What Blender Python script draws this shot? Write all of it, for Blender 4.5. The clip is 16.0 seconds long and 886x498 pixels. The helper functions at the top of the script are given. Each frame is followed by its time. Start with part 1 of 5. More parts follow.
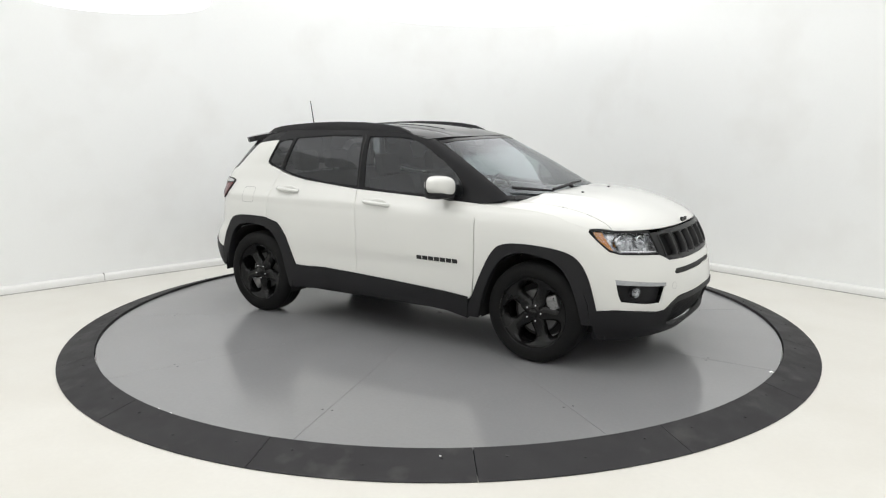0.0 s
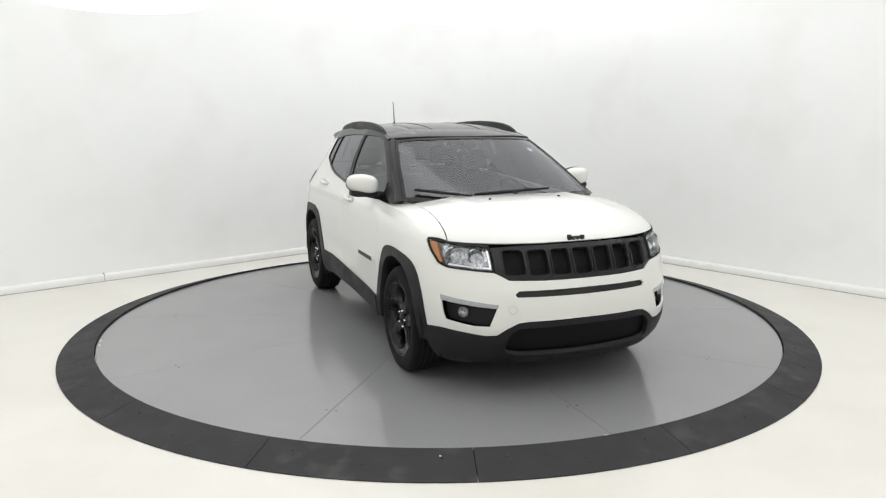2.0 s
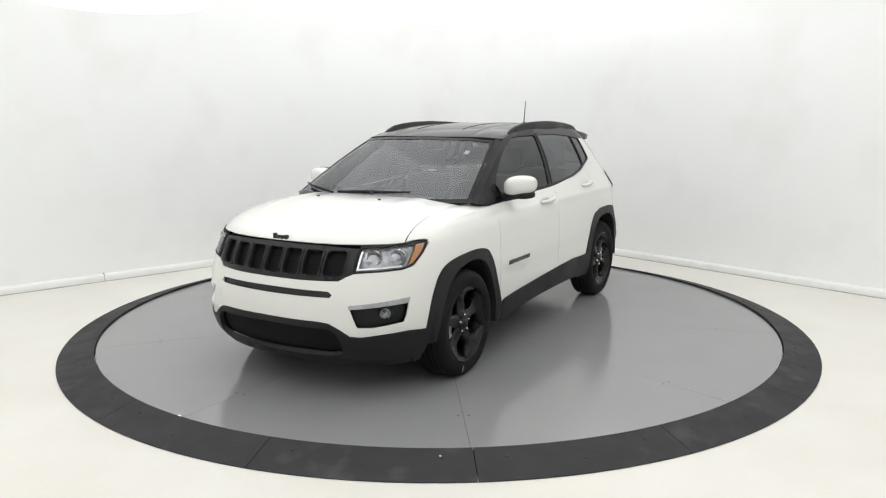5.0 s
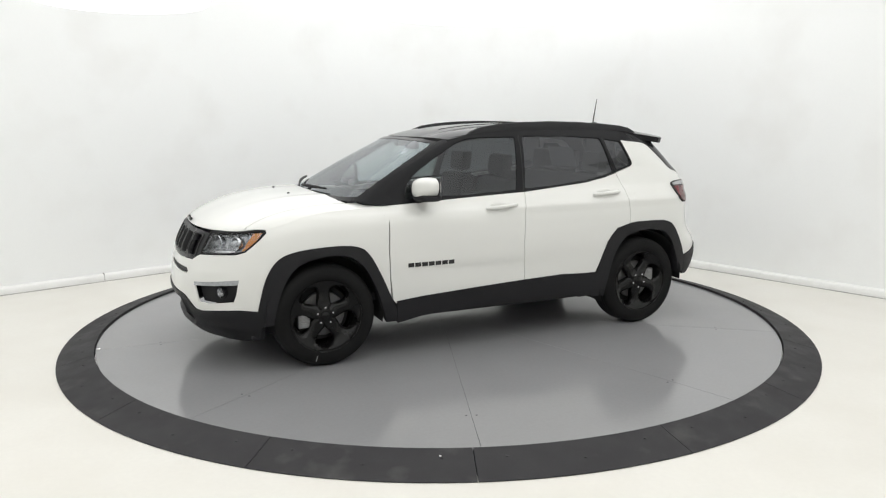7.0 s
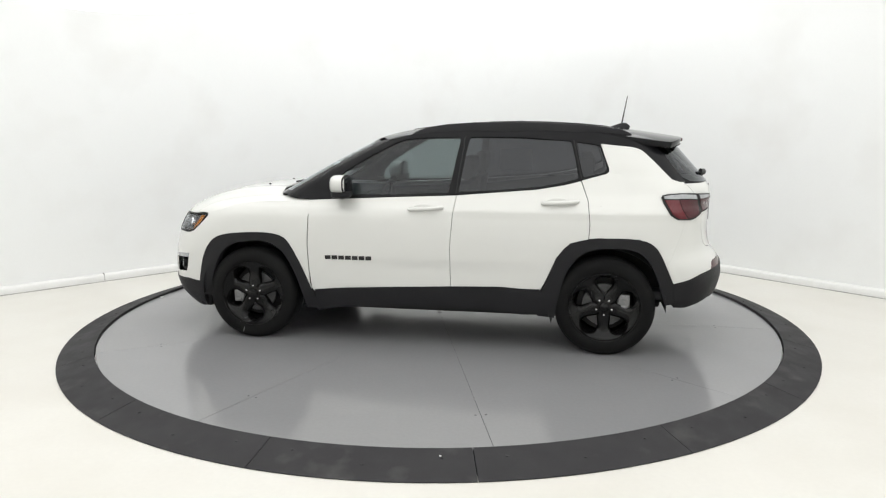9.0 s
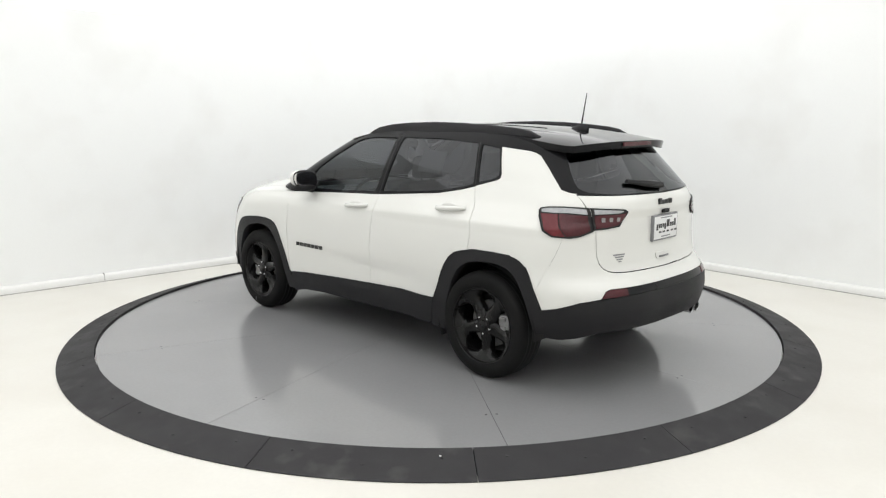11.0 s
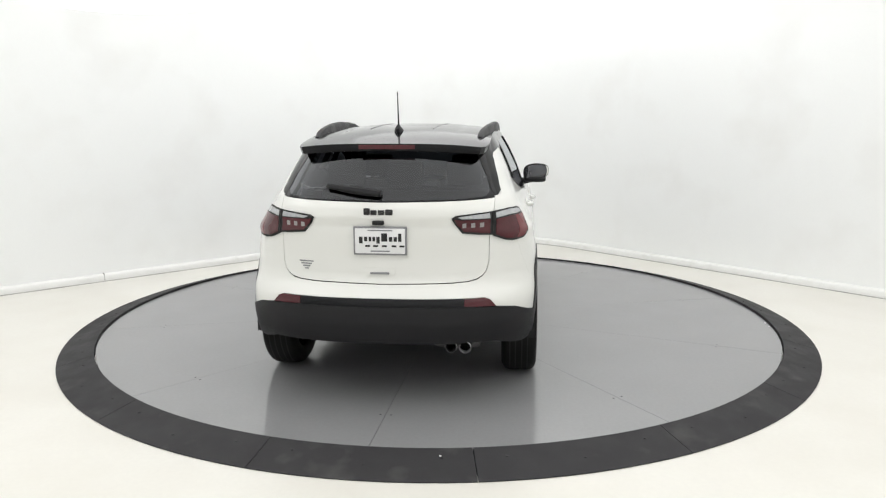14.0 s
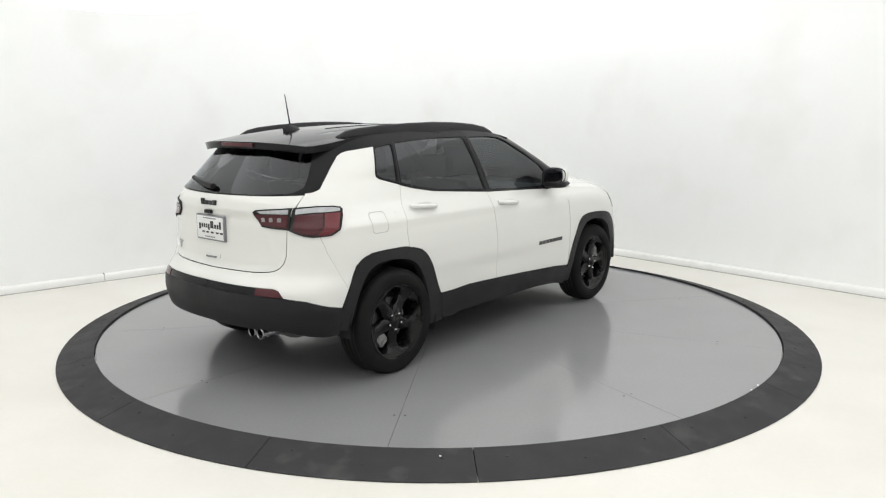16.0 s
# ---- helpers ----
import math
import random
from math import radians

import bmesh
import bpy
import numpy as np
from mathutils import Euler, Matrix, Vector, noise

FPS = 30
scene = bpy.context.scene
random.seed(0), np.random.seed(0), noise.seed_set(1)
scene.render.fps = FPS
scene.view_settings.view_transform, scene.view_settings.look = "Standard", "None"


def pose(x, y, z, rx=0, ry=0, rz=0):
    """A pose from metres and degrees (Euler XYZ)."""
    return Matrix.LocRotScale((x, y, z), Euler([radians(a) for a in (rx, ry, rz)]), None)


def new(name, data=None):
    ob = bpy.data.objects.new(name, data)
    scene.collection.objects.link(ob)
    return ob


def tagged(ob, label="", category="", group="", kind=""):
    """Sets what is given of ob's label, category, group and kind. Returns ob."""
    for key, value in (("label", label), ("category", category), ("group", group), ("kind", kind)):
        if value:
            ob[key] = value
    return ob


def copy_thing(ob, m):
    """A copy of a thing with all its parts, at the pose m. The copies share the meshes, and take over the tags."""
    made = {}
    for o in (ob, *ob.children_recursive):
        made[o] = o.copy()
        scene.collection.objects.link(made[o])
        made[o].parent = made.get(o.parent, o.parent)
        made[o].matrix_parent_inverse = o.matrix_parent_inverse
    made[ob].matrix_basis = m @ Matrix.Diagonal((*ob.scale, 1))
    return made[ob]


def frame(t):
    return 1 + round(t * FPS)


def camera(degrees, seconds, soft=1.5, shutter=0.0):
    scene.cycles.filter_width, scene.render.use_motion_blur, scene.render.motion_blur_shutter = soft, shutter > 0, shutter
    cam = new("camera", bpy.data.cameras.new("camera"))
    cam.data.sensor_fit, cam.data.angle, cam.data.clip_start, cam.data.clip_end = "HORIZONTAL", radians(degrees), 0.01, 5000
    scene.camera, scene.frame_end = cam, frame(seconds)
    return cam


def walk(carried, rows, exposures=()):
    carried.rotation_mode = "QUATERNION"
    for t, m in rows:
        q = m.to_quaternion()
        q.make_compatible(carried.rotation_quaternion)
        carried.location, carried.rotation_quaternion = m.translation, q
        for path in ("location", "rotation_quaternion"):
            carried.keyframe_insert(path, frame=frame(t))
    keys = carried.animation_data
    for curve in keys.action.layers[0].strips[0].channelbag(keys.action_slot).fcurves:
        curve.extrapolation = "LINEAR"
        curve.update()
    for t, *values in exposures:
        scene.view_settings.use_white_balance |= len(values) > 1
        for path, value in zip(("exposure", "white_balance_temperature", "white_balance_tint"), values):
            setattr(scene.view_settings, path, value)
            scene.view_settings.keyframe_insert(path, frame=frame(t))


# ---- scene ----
cam = camera(61.84, 16.0, soft=1.2)
EYE = Matrix.Translation((0, -6.204, 1.639)) @ pose(0, 0, 0, 0, 0, -0.29) @ pose(0, 0, 0, 90 - 10.05, 0, 0) @ pose(0, 0, 0, 0, 0, -0.16)
walk(cam, [(0, EYE), (16.0, EYE)], exposures=[(0, -0.15), (3.5, -0.12), (7.0, -0.12), (9.0, -0.04), (12.5, -0.01), (16.0, -0.04)])

# ---- world and light: a closed white photo studio, lit by its luminous ceiling ----
world = bpy.data.worlds.new("world")
scene.world = world
world.use_nodes = True
world.node_tree.nodes["Background"].inputs[0].default_value = (0.9, 0.95, 1.0, 1)
world.node_tree.nodes["Background"].inputs[1].default_value = 0.05

GLOW = 1.09  # luminous ceiling
LAMP = 1.3  # round ceiling lamps


# ---- materials ----
def material(name, color, rough=0.5, metal=0.0, coat=0.0, vary=0.06, scale=4.0, fine=90.0, bump=0.0, spec=0.5, rvary=0.08, stain=None, stain_at=(0.55, 0.75), stain_scale=1.3):
    """A principled surface with variation at two scales, fine relief and optional stains."""
    m = bpy.data.materials.new(name)
    m.use_nodes = True
    nt = m.node_tree
    n, l = nt.nodes, nt.links
    b = n["Principled BSDF"]
    b.inputs["Metallic"].default_value = metal
    b.inputs["Coat Weight"].default_value = coat
    b.inputs["Coat Roughness"].default_value = 0.04
    b.inputs["Specular IOR Level"].default_value = spec
    tc = n.new("ShaderNodeTexCoord")
    big = n.new("ShaderNodeTexNoise")
    big.inputs["Scale"].default_value = scale
    big.inputs["Detail"].default_value = 5
    small = n.new("ShaderNodeTexNoise")
    small.inputs["Scale"].default_value = fine
    small.inputs["Detail"].default_value = 3
    for t in (big, small):
        l.new(tc.outputs["Object"], t.inputs["Vector"])
    add = n.new("ShaderNodeMath")
    add.operation = "ADD"
    l.new(big.outputs[0], add.inputs[0])
    l.new(small.outputs[0], add.inputs[1])
    mr = n.new("ShaderNodeMapRange")
    mr.inputs["From Min"].default_value, mr.inputs["From Max"].default_value = 0.7, 1.3
    mr.inputs["To Min"].default_value, mr.inputs["To Max"].default_value = 1 - vary, 1 + vary
    l.new(add.outputs[0], mr.inputs["Value"])
    mul = n.new("ShaderNodeVectorMath")
    mul.operation = "SCALE"
    mul.inputs[0].default_value = color
    l.new(mr.outputs[0], mul.inputs["Scale"])
    out = mul.outputs[0]
    if stain:
        st = n.new("ShaderNodeTexNoise")
        st.inputs["Scale"].default_value = stain_scale
        st.inputs["Detail"].default_value = 3
        st.inputs["Roughness"].default_value = 0.5
        l.new(tc.outputs["Object"], st.inputs["Vector"])
        ms = n.new("ShaderNodeMapRange")
        ms.inputs["From Min"].default_value, ms.inputs["From Max"].default_value = stain_at
        l.new(st.outputs[0], ms.inputs["Value"])
        mx = n.new("ShaderNodeMix")
        mx.data_type = "RGBA"
        l.new(ms.outputs[0], mx.inputs["Factor"])
        l.new(out, mx.inputs["A"])
        mx.inputs["B"].default_value = (*stain, 1)
        out = mx.outputs["Result"]
    l.new(out, b.inputs["Base Color"])
    rr = n.new("ShaderNodeMapRange")
    rr.inputs["From Min"].default_value, rr.inputs["From Max"].default_value = 0.35, 0.65
    rr.inputs["To Min"].default_value, rr.inputs["To Max"].default_value = max(0.01, rough - rvary), rough + rvary
    l.new(big.outputs[0], rr.inputs["Value"])
    l.new(rr.outputs[0], b.inputs["Roughness"])
    if bump:
        bp = n.new("ShaderNodeBump")
        bp.inputs["Strength"].default_value = bump
        bp.inputs["Distance"].default_value = 0.002
        l.new(small.outputs[0], bp.inputs["Height"])
        l.new(bp.outputs[0], b.inputs["Normal"])
    return m


def glow(name, color, strength):
    m = bpy.data.materials.new(name)
    m.use_nodes = True
    b = m.node_tree.nodes["Principled BSDF"]
    b.inputs["Base Color"].default_value = (0.8, 0.8, 0.8, 1)
    b.inputs["Emission Color"].default_value = (*color, 1)
    b.inputs["Emission Strength"].default_value = strength
    return m


def glass(name, color, rough=0.0, ior=1.45):
    """Thin tinted glass: light passes straight through the tint, with a Fresnel gloss."""
    m = bpy.data.materials.new(name)
    m.use_nodes = True
    nt = m.node_tree
    n, l = nt.nodes, nt.links
    n.remove(n["Principled BSDF"])
    tr = n.new("ShaderNodeBsdfTransparent")
    tr.inputs[0].default_value = (*color, 1)
    gl = n.new("ShaderNodeBsdfGlossy")
    gl.inputs["Roughness"].default_value = rough
    gl.inputs["Color"].default_value = (0.95, 0.97, 1, 1)
    fr = n.new("ShaderNodeFresnel")
    fr.inputs["IOR"].default_value = ior
    mx = n.new("ShaderNodeMixShader")
    l.new(fr.outputs[0], mx.inputs[0])
    l.new(tr.outputs[0], mx.inputs[1])
    l.new(gl.outputs[0], mx.inputs[2])
    l.new(mx.outputs[0], n["Material Output"].inputs[0])
    return m


M_FLOOR = material("white_epoxy_floor", (0.720, 0.703, 0.652), 0.34, vary=0.02, scale=1.2, fine=35, rvary=0.05, stain=(0.665, 0.64, 0.58), stain_at=(0.42, 0.9), stain_scale=1.4)
M_WALL = material("white_wall_paint", (0.895, 0.905, 0.898), 0.6, vary=0.008, scale=1.5, fine=60, bump=0.05, stain=(0.855, 0.858, 0.845), stain_at=(0.52, 0.8), stain_scale=1.6)
M_TRIM = material("white_baseboard_paint", (0.80, 0.80, 0.78), 0.45, vary=0.02, stain=(0.62, 0.61, 0.58), stain_at=(0.58, 0.9), stain_scale=6)
M_DISC = material("grey_floor_enamel", (0.252, 0.252, 0.257), 0.15, spec=0.62, vary=0.03, scale=2.0, fine=45, rvary=0.03, stain=(0.25, 0.25, 0.255), stain_at=(0.6, 0.9), stain_scale=2.2)
M_SEAM = material("dark_seam", (0.06, 0.06, 0.06), 0.8)
M_RUBBER = material("dark_grey_rubber", (0.031, 0.030, 0.032), 0.66, spec=0.22, vary=0.08, scale=6, fine=220, bump=0.25, stain=(0.075, 0.073, 0.072), stain_at=(0.58, 0.85), stain_scale=5)
# for the skirting's butt joint and the shadow line painted at its foot
M_JOINT_SHADE = material("grey_joint_and_shadow_line", (0.42, 0.41, 0.39), 0.7, vary=0.25, scale=3, fine=20)
M_GLOW = glow("luminous_ceiling", (0.990, 0.992, 0.994), GLOW)
M_LAMP = glow("lamp_diffuser", (0.990, 0.992, 0.994), LAMP)
M_BOLT = material("dull_steel", (0.25, 0.25, 0.25), 0.45, metal=0.8)


# ---- mesh tools ----
def mesh_of(name, verts, faces, mat, smooth=True):
    me = bpy.data.meshes.new(name)
    me.from_pydata([tuple(v) for v in verts], [], [tuple(f) for f in faces])
    me.materials.append(mat)
    if smooth:
        me.polygons.foreach_set("use_smooth", [True] * len(me.polygons))
    me.update()
    return me


def attach(name, me, parent, label=""):
    ob = new(name, me)
    ob.parent = parent
    return tagged(ob, label)


def part(name, bm, mat, parent, label="", smooth=True, sharp=35):
    """One mesh object out of a bmesh, under a thing or a part."""
    me = bpy.data.meshes.new(name)
    bmesh.ops.recalc_face_normals(bm, faces=bm.faces)
    bm.to_mesh(me)
    bm.free()
    me.materials.append(mat)
    if smooth:
        me.polygons.foreach_set("use_smooth", [True] * len(me.polygons))
        me.set_sharp_from_angle(angle=radians(sharp))
    ob = new(name, me)
    if parent:
        ob.parent = parent
    return tagged(ob, label)


def box(bm, lo, hi, bevel=0.0):
    c = [(a + b) / 2 for a, b in zip(lo, hi)]
    m = Matrix.Translation(c) @ Matrix.Diagonal([*(b - a for a, b in zip(lo, hi)), 1])
    r = bmesh.ops.create_cube(bm, size=1, matrix=m)
    if bevel:
        es = list({e for v in r["verts"] for e in v.link_edges})
        bmesh.ops.bevel(bm, geom=es, offset=bevel, segments=2, affect="EDGES", profile=0.6)
    return bm


def tube(bm, pts, r, sides=10, caps=True):
    """A round bar along points; r is one radius or one for each point."""
    pts = [Vector(p) for p in pts]
    rs = r if hasattr(r, "__len__") else [r] * len(pts)
    rings = []
    for i, p in enumerate(pts):
        d = (pts[min(i + 1, len(pts) - 1)] - pts[max(i - 1, 0)]).normalized()
        a = d.cross(Vector((0, 0, 1)) if abs(d.z) < 0.9 else Vector((0, 1, 0))).normalized()
        b = d.cross(a)
        rings.append([bm.verts.new(p + (a * math.cos(k * math.tau / sides) + b * math.sin(k * math.tau / sides)) * rs[i]) for k in range(sides)])
    for q, w in zip(rings, rings[1:]):
        for k in range(sides):
            bm.faces.new((q[k], q[(k + 1) % sides], w[(k + 1) % sides], w[k]))
    if caps:
        bm.faces.new(rings[0])
        bm.faces.new(rings[-1][::-1])
    return bm


def lathe(bm, prof, axis="z", at=(0, 0, 0), n=48, closed=False):
    """Turns a profile of (radius, height) about an axis."""
    rows = []
    for r, h in prof:
        row = []
        for k in range(n):
            a = k * math.tau / n
            c, s = r * math.cos(a), r * math.sin(a)
            v = {"z": (c, s, h), "y": (c, h, s), "x": (h, c, s)}[axis]
            row.append(bm.verts.new(Vector(v) + Vector(at)))
        rows.append(row)
    pairs = list(zip(rows, rows[1:])) + ([(rows[-1], rows[0])] if closed else [])
    for q, w in pairs:
        for k in range(n):
            bm.faces.new((q[k], q[(k + 1) % n], w[(k + 1) % n], w[k]))
    return bm


# ---- the studio ----
FLOOR_Z = -0.062
CORNER = Vector((0.43, 5.02))
ALONG = (Vector((-math.cos(radians(41)), -math.sin(radians(41)))), Vector((math.cos(radians(49)), -math.sin(radians(49)))))
SIDE, ROUND, HIGH = 11.0, 2.1, 4.4


def outline(inset=0.0, steps=14):
    """The room's plan as a rounded square, moved inwards by inset."""
    a, b = ALONG
    o = CORNER + (a + b) * inset
    s = SIDE - 2 * inset
    corners = [o, o + b * s, o + b * s + a * s, o + a * s]
    pts, r = [], ROUND - inset
    for i in range(4):
        p, q0, q1 = corners[i], corners[i - 1], corners[(i + 1) % 4]
        u, w = (q0 - p).normalized(), (q1 - p).normalized()
        c = p + (u + w) * r
        for k in range(steps + 1):
            t = k / steps * math.pi / 2
            pts.append(c - w * r * math.cos(t) - u * r * math.sin(t))
    return pts


def build_room():
    ring = outline()
    bm = bmesh.new()
    bm.faces.new([bm.verts.new((p.x * 1.15, p.y * 1.15, FLOOR_Z)) for p in ring])
    bmesh.ops.triangulate(bm, faces=bm.faces)
    tagged(part("floor", bm, M_FLOOR, None, smooth=False), "white glossy epoxy studio floor with faint yellowish scuffs", "floor", kind="structure")
    outer = outline(-0.15)
    bm = bmesh.new()
    n = len(ring)
    lo = [bm.verts.new((p.x, p.y, FLOOR_Z - 0.05)) for p in ring]
    hi = [bm.verts.new((p.x, p.y, HIGH)) for p in ring]
    lo2 = [bm.verts.new((p.x, p.y, FLOOR_Z - 0.05)) for p in outer]
    hi2 = [bm.verts.new((p.x, p.y, HIGH)) for p in outer]
    for i in range(n):
        j = (i + 1) % n
        for q in ((lo[i], lo[j], hi[j], hi[i]), (lo2[j], lo2[i], hi2[i], hi2[j]), (hi[i], hi[j], hi2[j], hi2[i]), (lo[j], lo[i], lo2[i], lo2[j])):
            bm.faces.new(q)
    tagged(part("wall_cyclorama", bm, M_WALL, None, sharp=50), "smooth matt white studio wall with rounded corners", "wall", kind="structure")
    bm = bmesh.new()
    bm.faces.new([bm.verts.new((p.x, p.y, HIGH)) for p in outer][::-1])
    bmesh.ops.triangulate(bm, faces=bm.faces)
    tagged(part("ceiling", bm, M_GLOW, None, smooth=False), "white luminous stretched studio ceiling", "ceiling", kind="structure")
    # the low skirting along the wall's foot
    rows = [outline(i) for i in (0.0, 0.035, 0.05, 0.05)]
    zs = (FLOOR_Z + 0.080, FLOOR_Z + 0.075, FLOOR_Z + 0.058, FLOOR_Z)
    bm = bmesh.new()
    vs = [[bm.verts.new((p.x, p.y, z)) for p in r] for r, z in zip(rows, zs)]
    for a, b in zip(vs, vs[1:]):
        for i in range(n):
            j = (i + 1) % n
            bm.faces.new((a[i], a[j], b[j], b[i]))
    board = tagged(part("baseboard", bm, M_TRIM, None, sharp=50), "low white scuffed skirting along the wall", "baseboard", kind="structure")
    # one open butt joint in the skirting
    a, b = ALONG
    bm = bmesh.new()
    box(bm, (-0.004, -0.0525, 0.0), (0.004, 0.0, 0.086), 0.001)
    at = CORNER + a * 5.32
    bmesh.ops.transform(bm, matrix=Matrix.Translation((at.x, at.y, FLOOR_Z)) @ Matrix.Rotation(math.atan2(a.y, a.x), 4, "Z") @ Matrix.Diagonal((1, 1 if a.x * b.y - a.y * b.x < 0 else -1, 1, 1)), verts=bm.verts)
    part("joint", bm, M_JOINT_SHADE, board, "grey open butt joint")
    # a grey strip paints the shadow line in the gap between skirting and floor
    bm = bmesh.new()
    vs = [[bm.verts.new((p.x, p.y, z)) for p in outline(i)] for i, z in ((0.048, FLOOR_Z + 0.007), (0.054, FLOOR_Z + 0.007), (0.066, FLOOR_Z + 0.001))]
    for a, b in zip(vs, vs[1:]):
        for i in range(n):
            j = (i + 1) % n
            bm.faces.new((a[i], a[j], b[j], b[i]))
    tagged(part("trim", bm, M_JOINT_SHADE, None, sharp=50), "thin grey strip painting the shadow line between skirting and floor", "trim", kind="structure")


def round_lamp(x, y, z, r, label):
    lamp = tagged(new("ceiling_lamp"), label, "ceiling lamp", "round ceiling lamps")
    lamp.location = (x, y, z)
    bm = lathe(bmesh.new(), [(0.001, 0), (r * 0.5, 0.0), (r - 0.03, 0.004), (r, 0.02), (r, 0.05), (0.001, 0.05)], n=72)
    part("diffuser", bm, M_LAMP, lamp)
    for k in range(3):
        a = k * math.tau / 3
        bm = bmesh.new()
        tube(bm, [(r * 0.7 * math.cos(a), r * 0.7 * math.sin(a), 0.05), (r * 0.7 * math.cos(a), r * 0.7 * math.sin(a), HIGH - z)], 0.006, 6)
        part("suspension_rod", bm, M_TRIM, lamp)
    return lamp


build_room()
round_lamp(0.72, 1.61, 2.75, 1.74, "large round glowing white ceiling lamp on thin rods")
round_lamp(-2.68, 0.34, 2.60, 0.71, "small round glowing white ceiling lamp on thin rods")

# ---- the turntable ----
R_DISC, R_RING = 2.703, 2.957
GROUND = -0.016  # the plates lie a little below the ring's edge
turntable = tagged(new("turntable"), "large round grey painted steel turntable platform", "turntable")
bm = lathe(bmesh.new(), [(0.001, -0.006), (R_DISC - 0.004, -0.006), (R_DISC - 0.004, -0.045), (0.001, -0.045)], n=128)
part("base_plate", bm, M_SEAM, turntable, "dark steel base under the plates")


def sector(r0, r1, a0, a1, z0, z1, steps, gap):
    """A plate between two radii and two angles, with a chamfered rim; gap is kept free at both straight edges."""
    bm = bmesh.new()
    def edge(r):
        d = gap / r if r > 0.05 else 0
        return [((r * math.cos(a0 + d + (a1 - a0 - 2 * d) * k / steps), r * math.sin(a0 + d + (a1 - a0 - 2 * d) * k / steps))) for k in range(steps + 1)]
    inner, outer = edge(r0), edge(r1)
    vi0 = [bm.verts.new((*p, z0)) for p in inner]
    vo0 = [bm.verts.new((*p, z1)) for p in outer]
    vi1 = [bm.verts.new((*p, min(z0, z1, -0.016) - 0.004)) for p in inner]
    vo1 = [bm.verts.new((*p, z1 - 0.004)) for p in outer]
    for k in range(steps):
        bm.faces.new((vi0[k], vo0[k], vo0[k + 1], vi0[k + 1]))
        bm.faces.new((vo0[k], vo1[k], vo1[k + 1], vo0[k + 1]))
        bm.faces.new((vi0[k + 1], vi1[k + 1], vi1[k], vi0[k]))
    for k in (0, steps):
        bm.faces.new((vi0[k], vi1[k], vo1[k], vo0[k]))
    return bm


for k in range(10):
    a = radians(34.5 + 36 * k)
    part("plate", sector(0.02, R_DISC, a, a + radians(36), 0.0, 0.0, 10, 0.0016), M_DISC, turntable, smooth=False)
    for side in (0.0135, radians(36) - 0.0135):
        at = (2.26 * math.cos(a + side), 2.26 * math.sin(a + side), 0.0)
        part("screw", lathe(bmesh.new(), [(0.001, 0.0015), (0.006, 0.0012), (0.008, 0.0)], at=at, n=10), M_SEAM, turntable, "small dark countersunk screw")

for deg, size in ((-2.2, 0.022), (-91.8, 0.012), (-94.2, 0.010)):
    c, s = math.cos(radians(deg)), math.sin(radians(deg))
    bm = bmesh.new()
    bm.faces.new([bm.verts.new((2.686 * c + size * f * math.cos(k * 1.05 + deg), 2.686 * s + size * f * math.sin(k * 1.05 + deg), 0.0006)) for k, f in enumerate((1.0, 0.5, 0.8, 0.45, 0.9, 0.6))])
    part("paint_chip", bm, M_TRIM, turntable, "bare white chip in the grey paint", smooth=False)

ramp = tagged(new("rubber_ramp_ring"), "dark grey rubber ramp ring of bolted segments round the turntable", "ramp ring")
for k in range(16):
    a = radians(-86.5 + 22.5 * k)
    seg = part("segment", sector(R_DISC + 0.008, R_RING, a, a + radians(22.5), 0.002, FLOOR_Z + 0.006, 8, 0.002), M_RUBBER, ramp, smooth=False)
    for r, off in ((0.3, 0.15), (0.55, 0.5), (0.3, 0.85)):
        rr = R_DISC + 0.008 + r * (R_RING - R_DISC)
        aa = a + radians(22.5) * off
        z = 0.002 - r * 0.056
        bm = lathe(bmesh.new(), [(0.001, 0.003), (0.007, 0.0025), (0.009, 0.0)], at=(rr * math.cos(aa), rr * math.sin(aa), z), n=10)
        part("bolt", bm, M_RUBBER, seg)

bm = bmesh.new()
box(bm, (-0.004, -2.775, -0.016), (0.006, -2.748, -0.0105), 0.001)
part("paint_mark", bm, M_TRIM, ramp, "short white paint mark")

from mathutils.geometry import tessellate_polygon

# ---- car materials ----
M_PAINT = material("white_car_paint", (0.715, 0.715, 0.683), 0.28, coat=0.9, vary=0.002, fine=300, rvary=0.005)
M_ROOF = material("black_gloss_paint", (0.010, 0.010, 0.011), 0.10, coat=0.0, spec=0.14, vary=0.05, rvary=0.03)
M_CLAD = material("black_grained_plastic", (0.0145, 0.0143, 0.0158), 0.52, spec=0.22, vary=0.1, fine=420, bump=0.35)
M_GRILLE = material("dark_grey_grille_paint", (0.013, 0.013, 0.014), 0.34, vary=0.06, spec=0.3)
M_DARK = material("dark_void_plastic", (0.008, 0.008, 0.008), 0.8)
M_MESH = material("black_mesh_plastic", (0.012, 0.012, 0.012), 0.6, vary=0.3, fine=160, bump=1.0)
M_VOID = material("black_fine_mesh", (0.007, 0.007, 0.0075), 0.7, vary=0.3, fine=200, bump=0.8, spec=0.15)
M_TYRE = material("tyre_rubber", (0.007, 0.007, 0.007), 0.7, spec=0.15, vary=0.12, fine=120, bump=0.3)
M_RIM = material("satin_black_alloy", (0.005, 0.005, 0.005), 0.22, vary=0.08, spec=0.26)
M_STEEL = material("brushed_steel", (0.45, 0.45, 0.46), 0.35, metal=1.0, vary=0.12, fine=150)
M_CHROME = material("chrome", (0.75, 0.75, 0.76), 0.12, metal=1.0, vary=0.03)
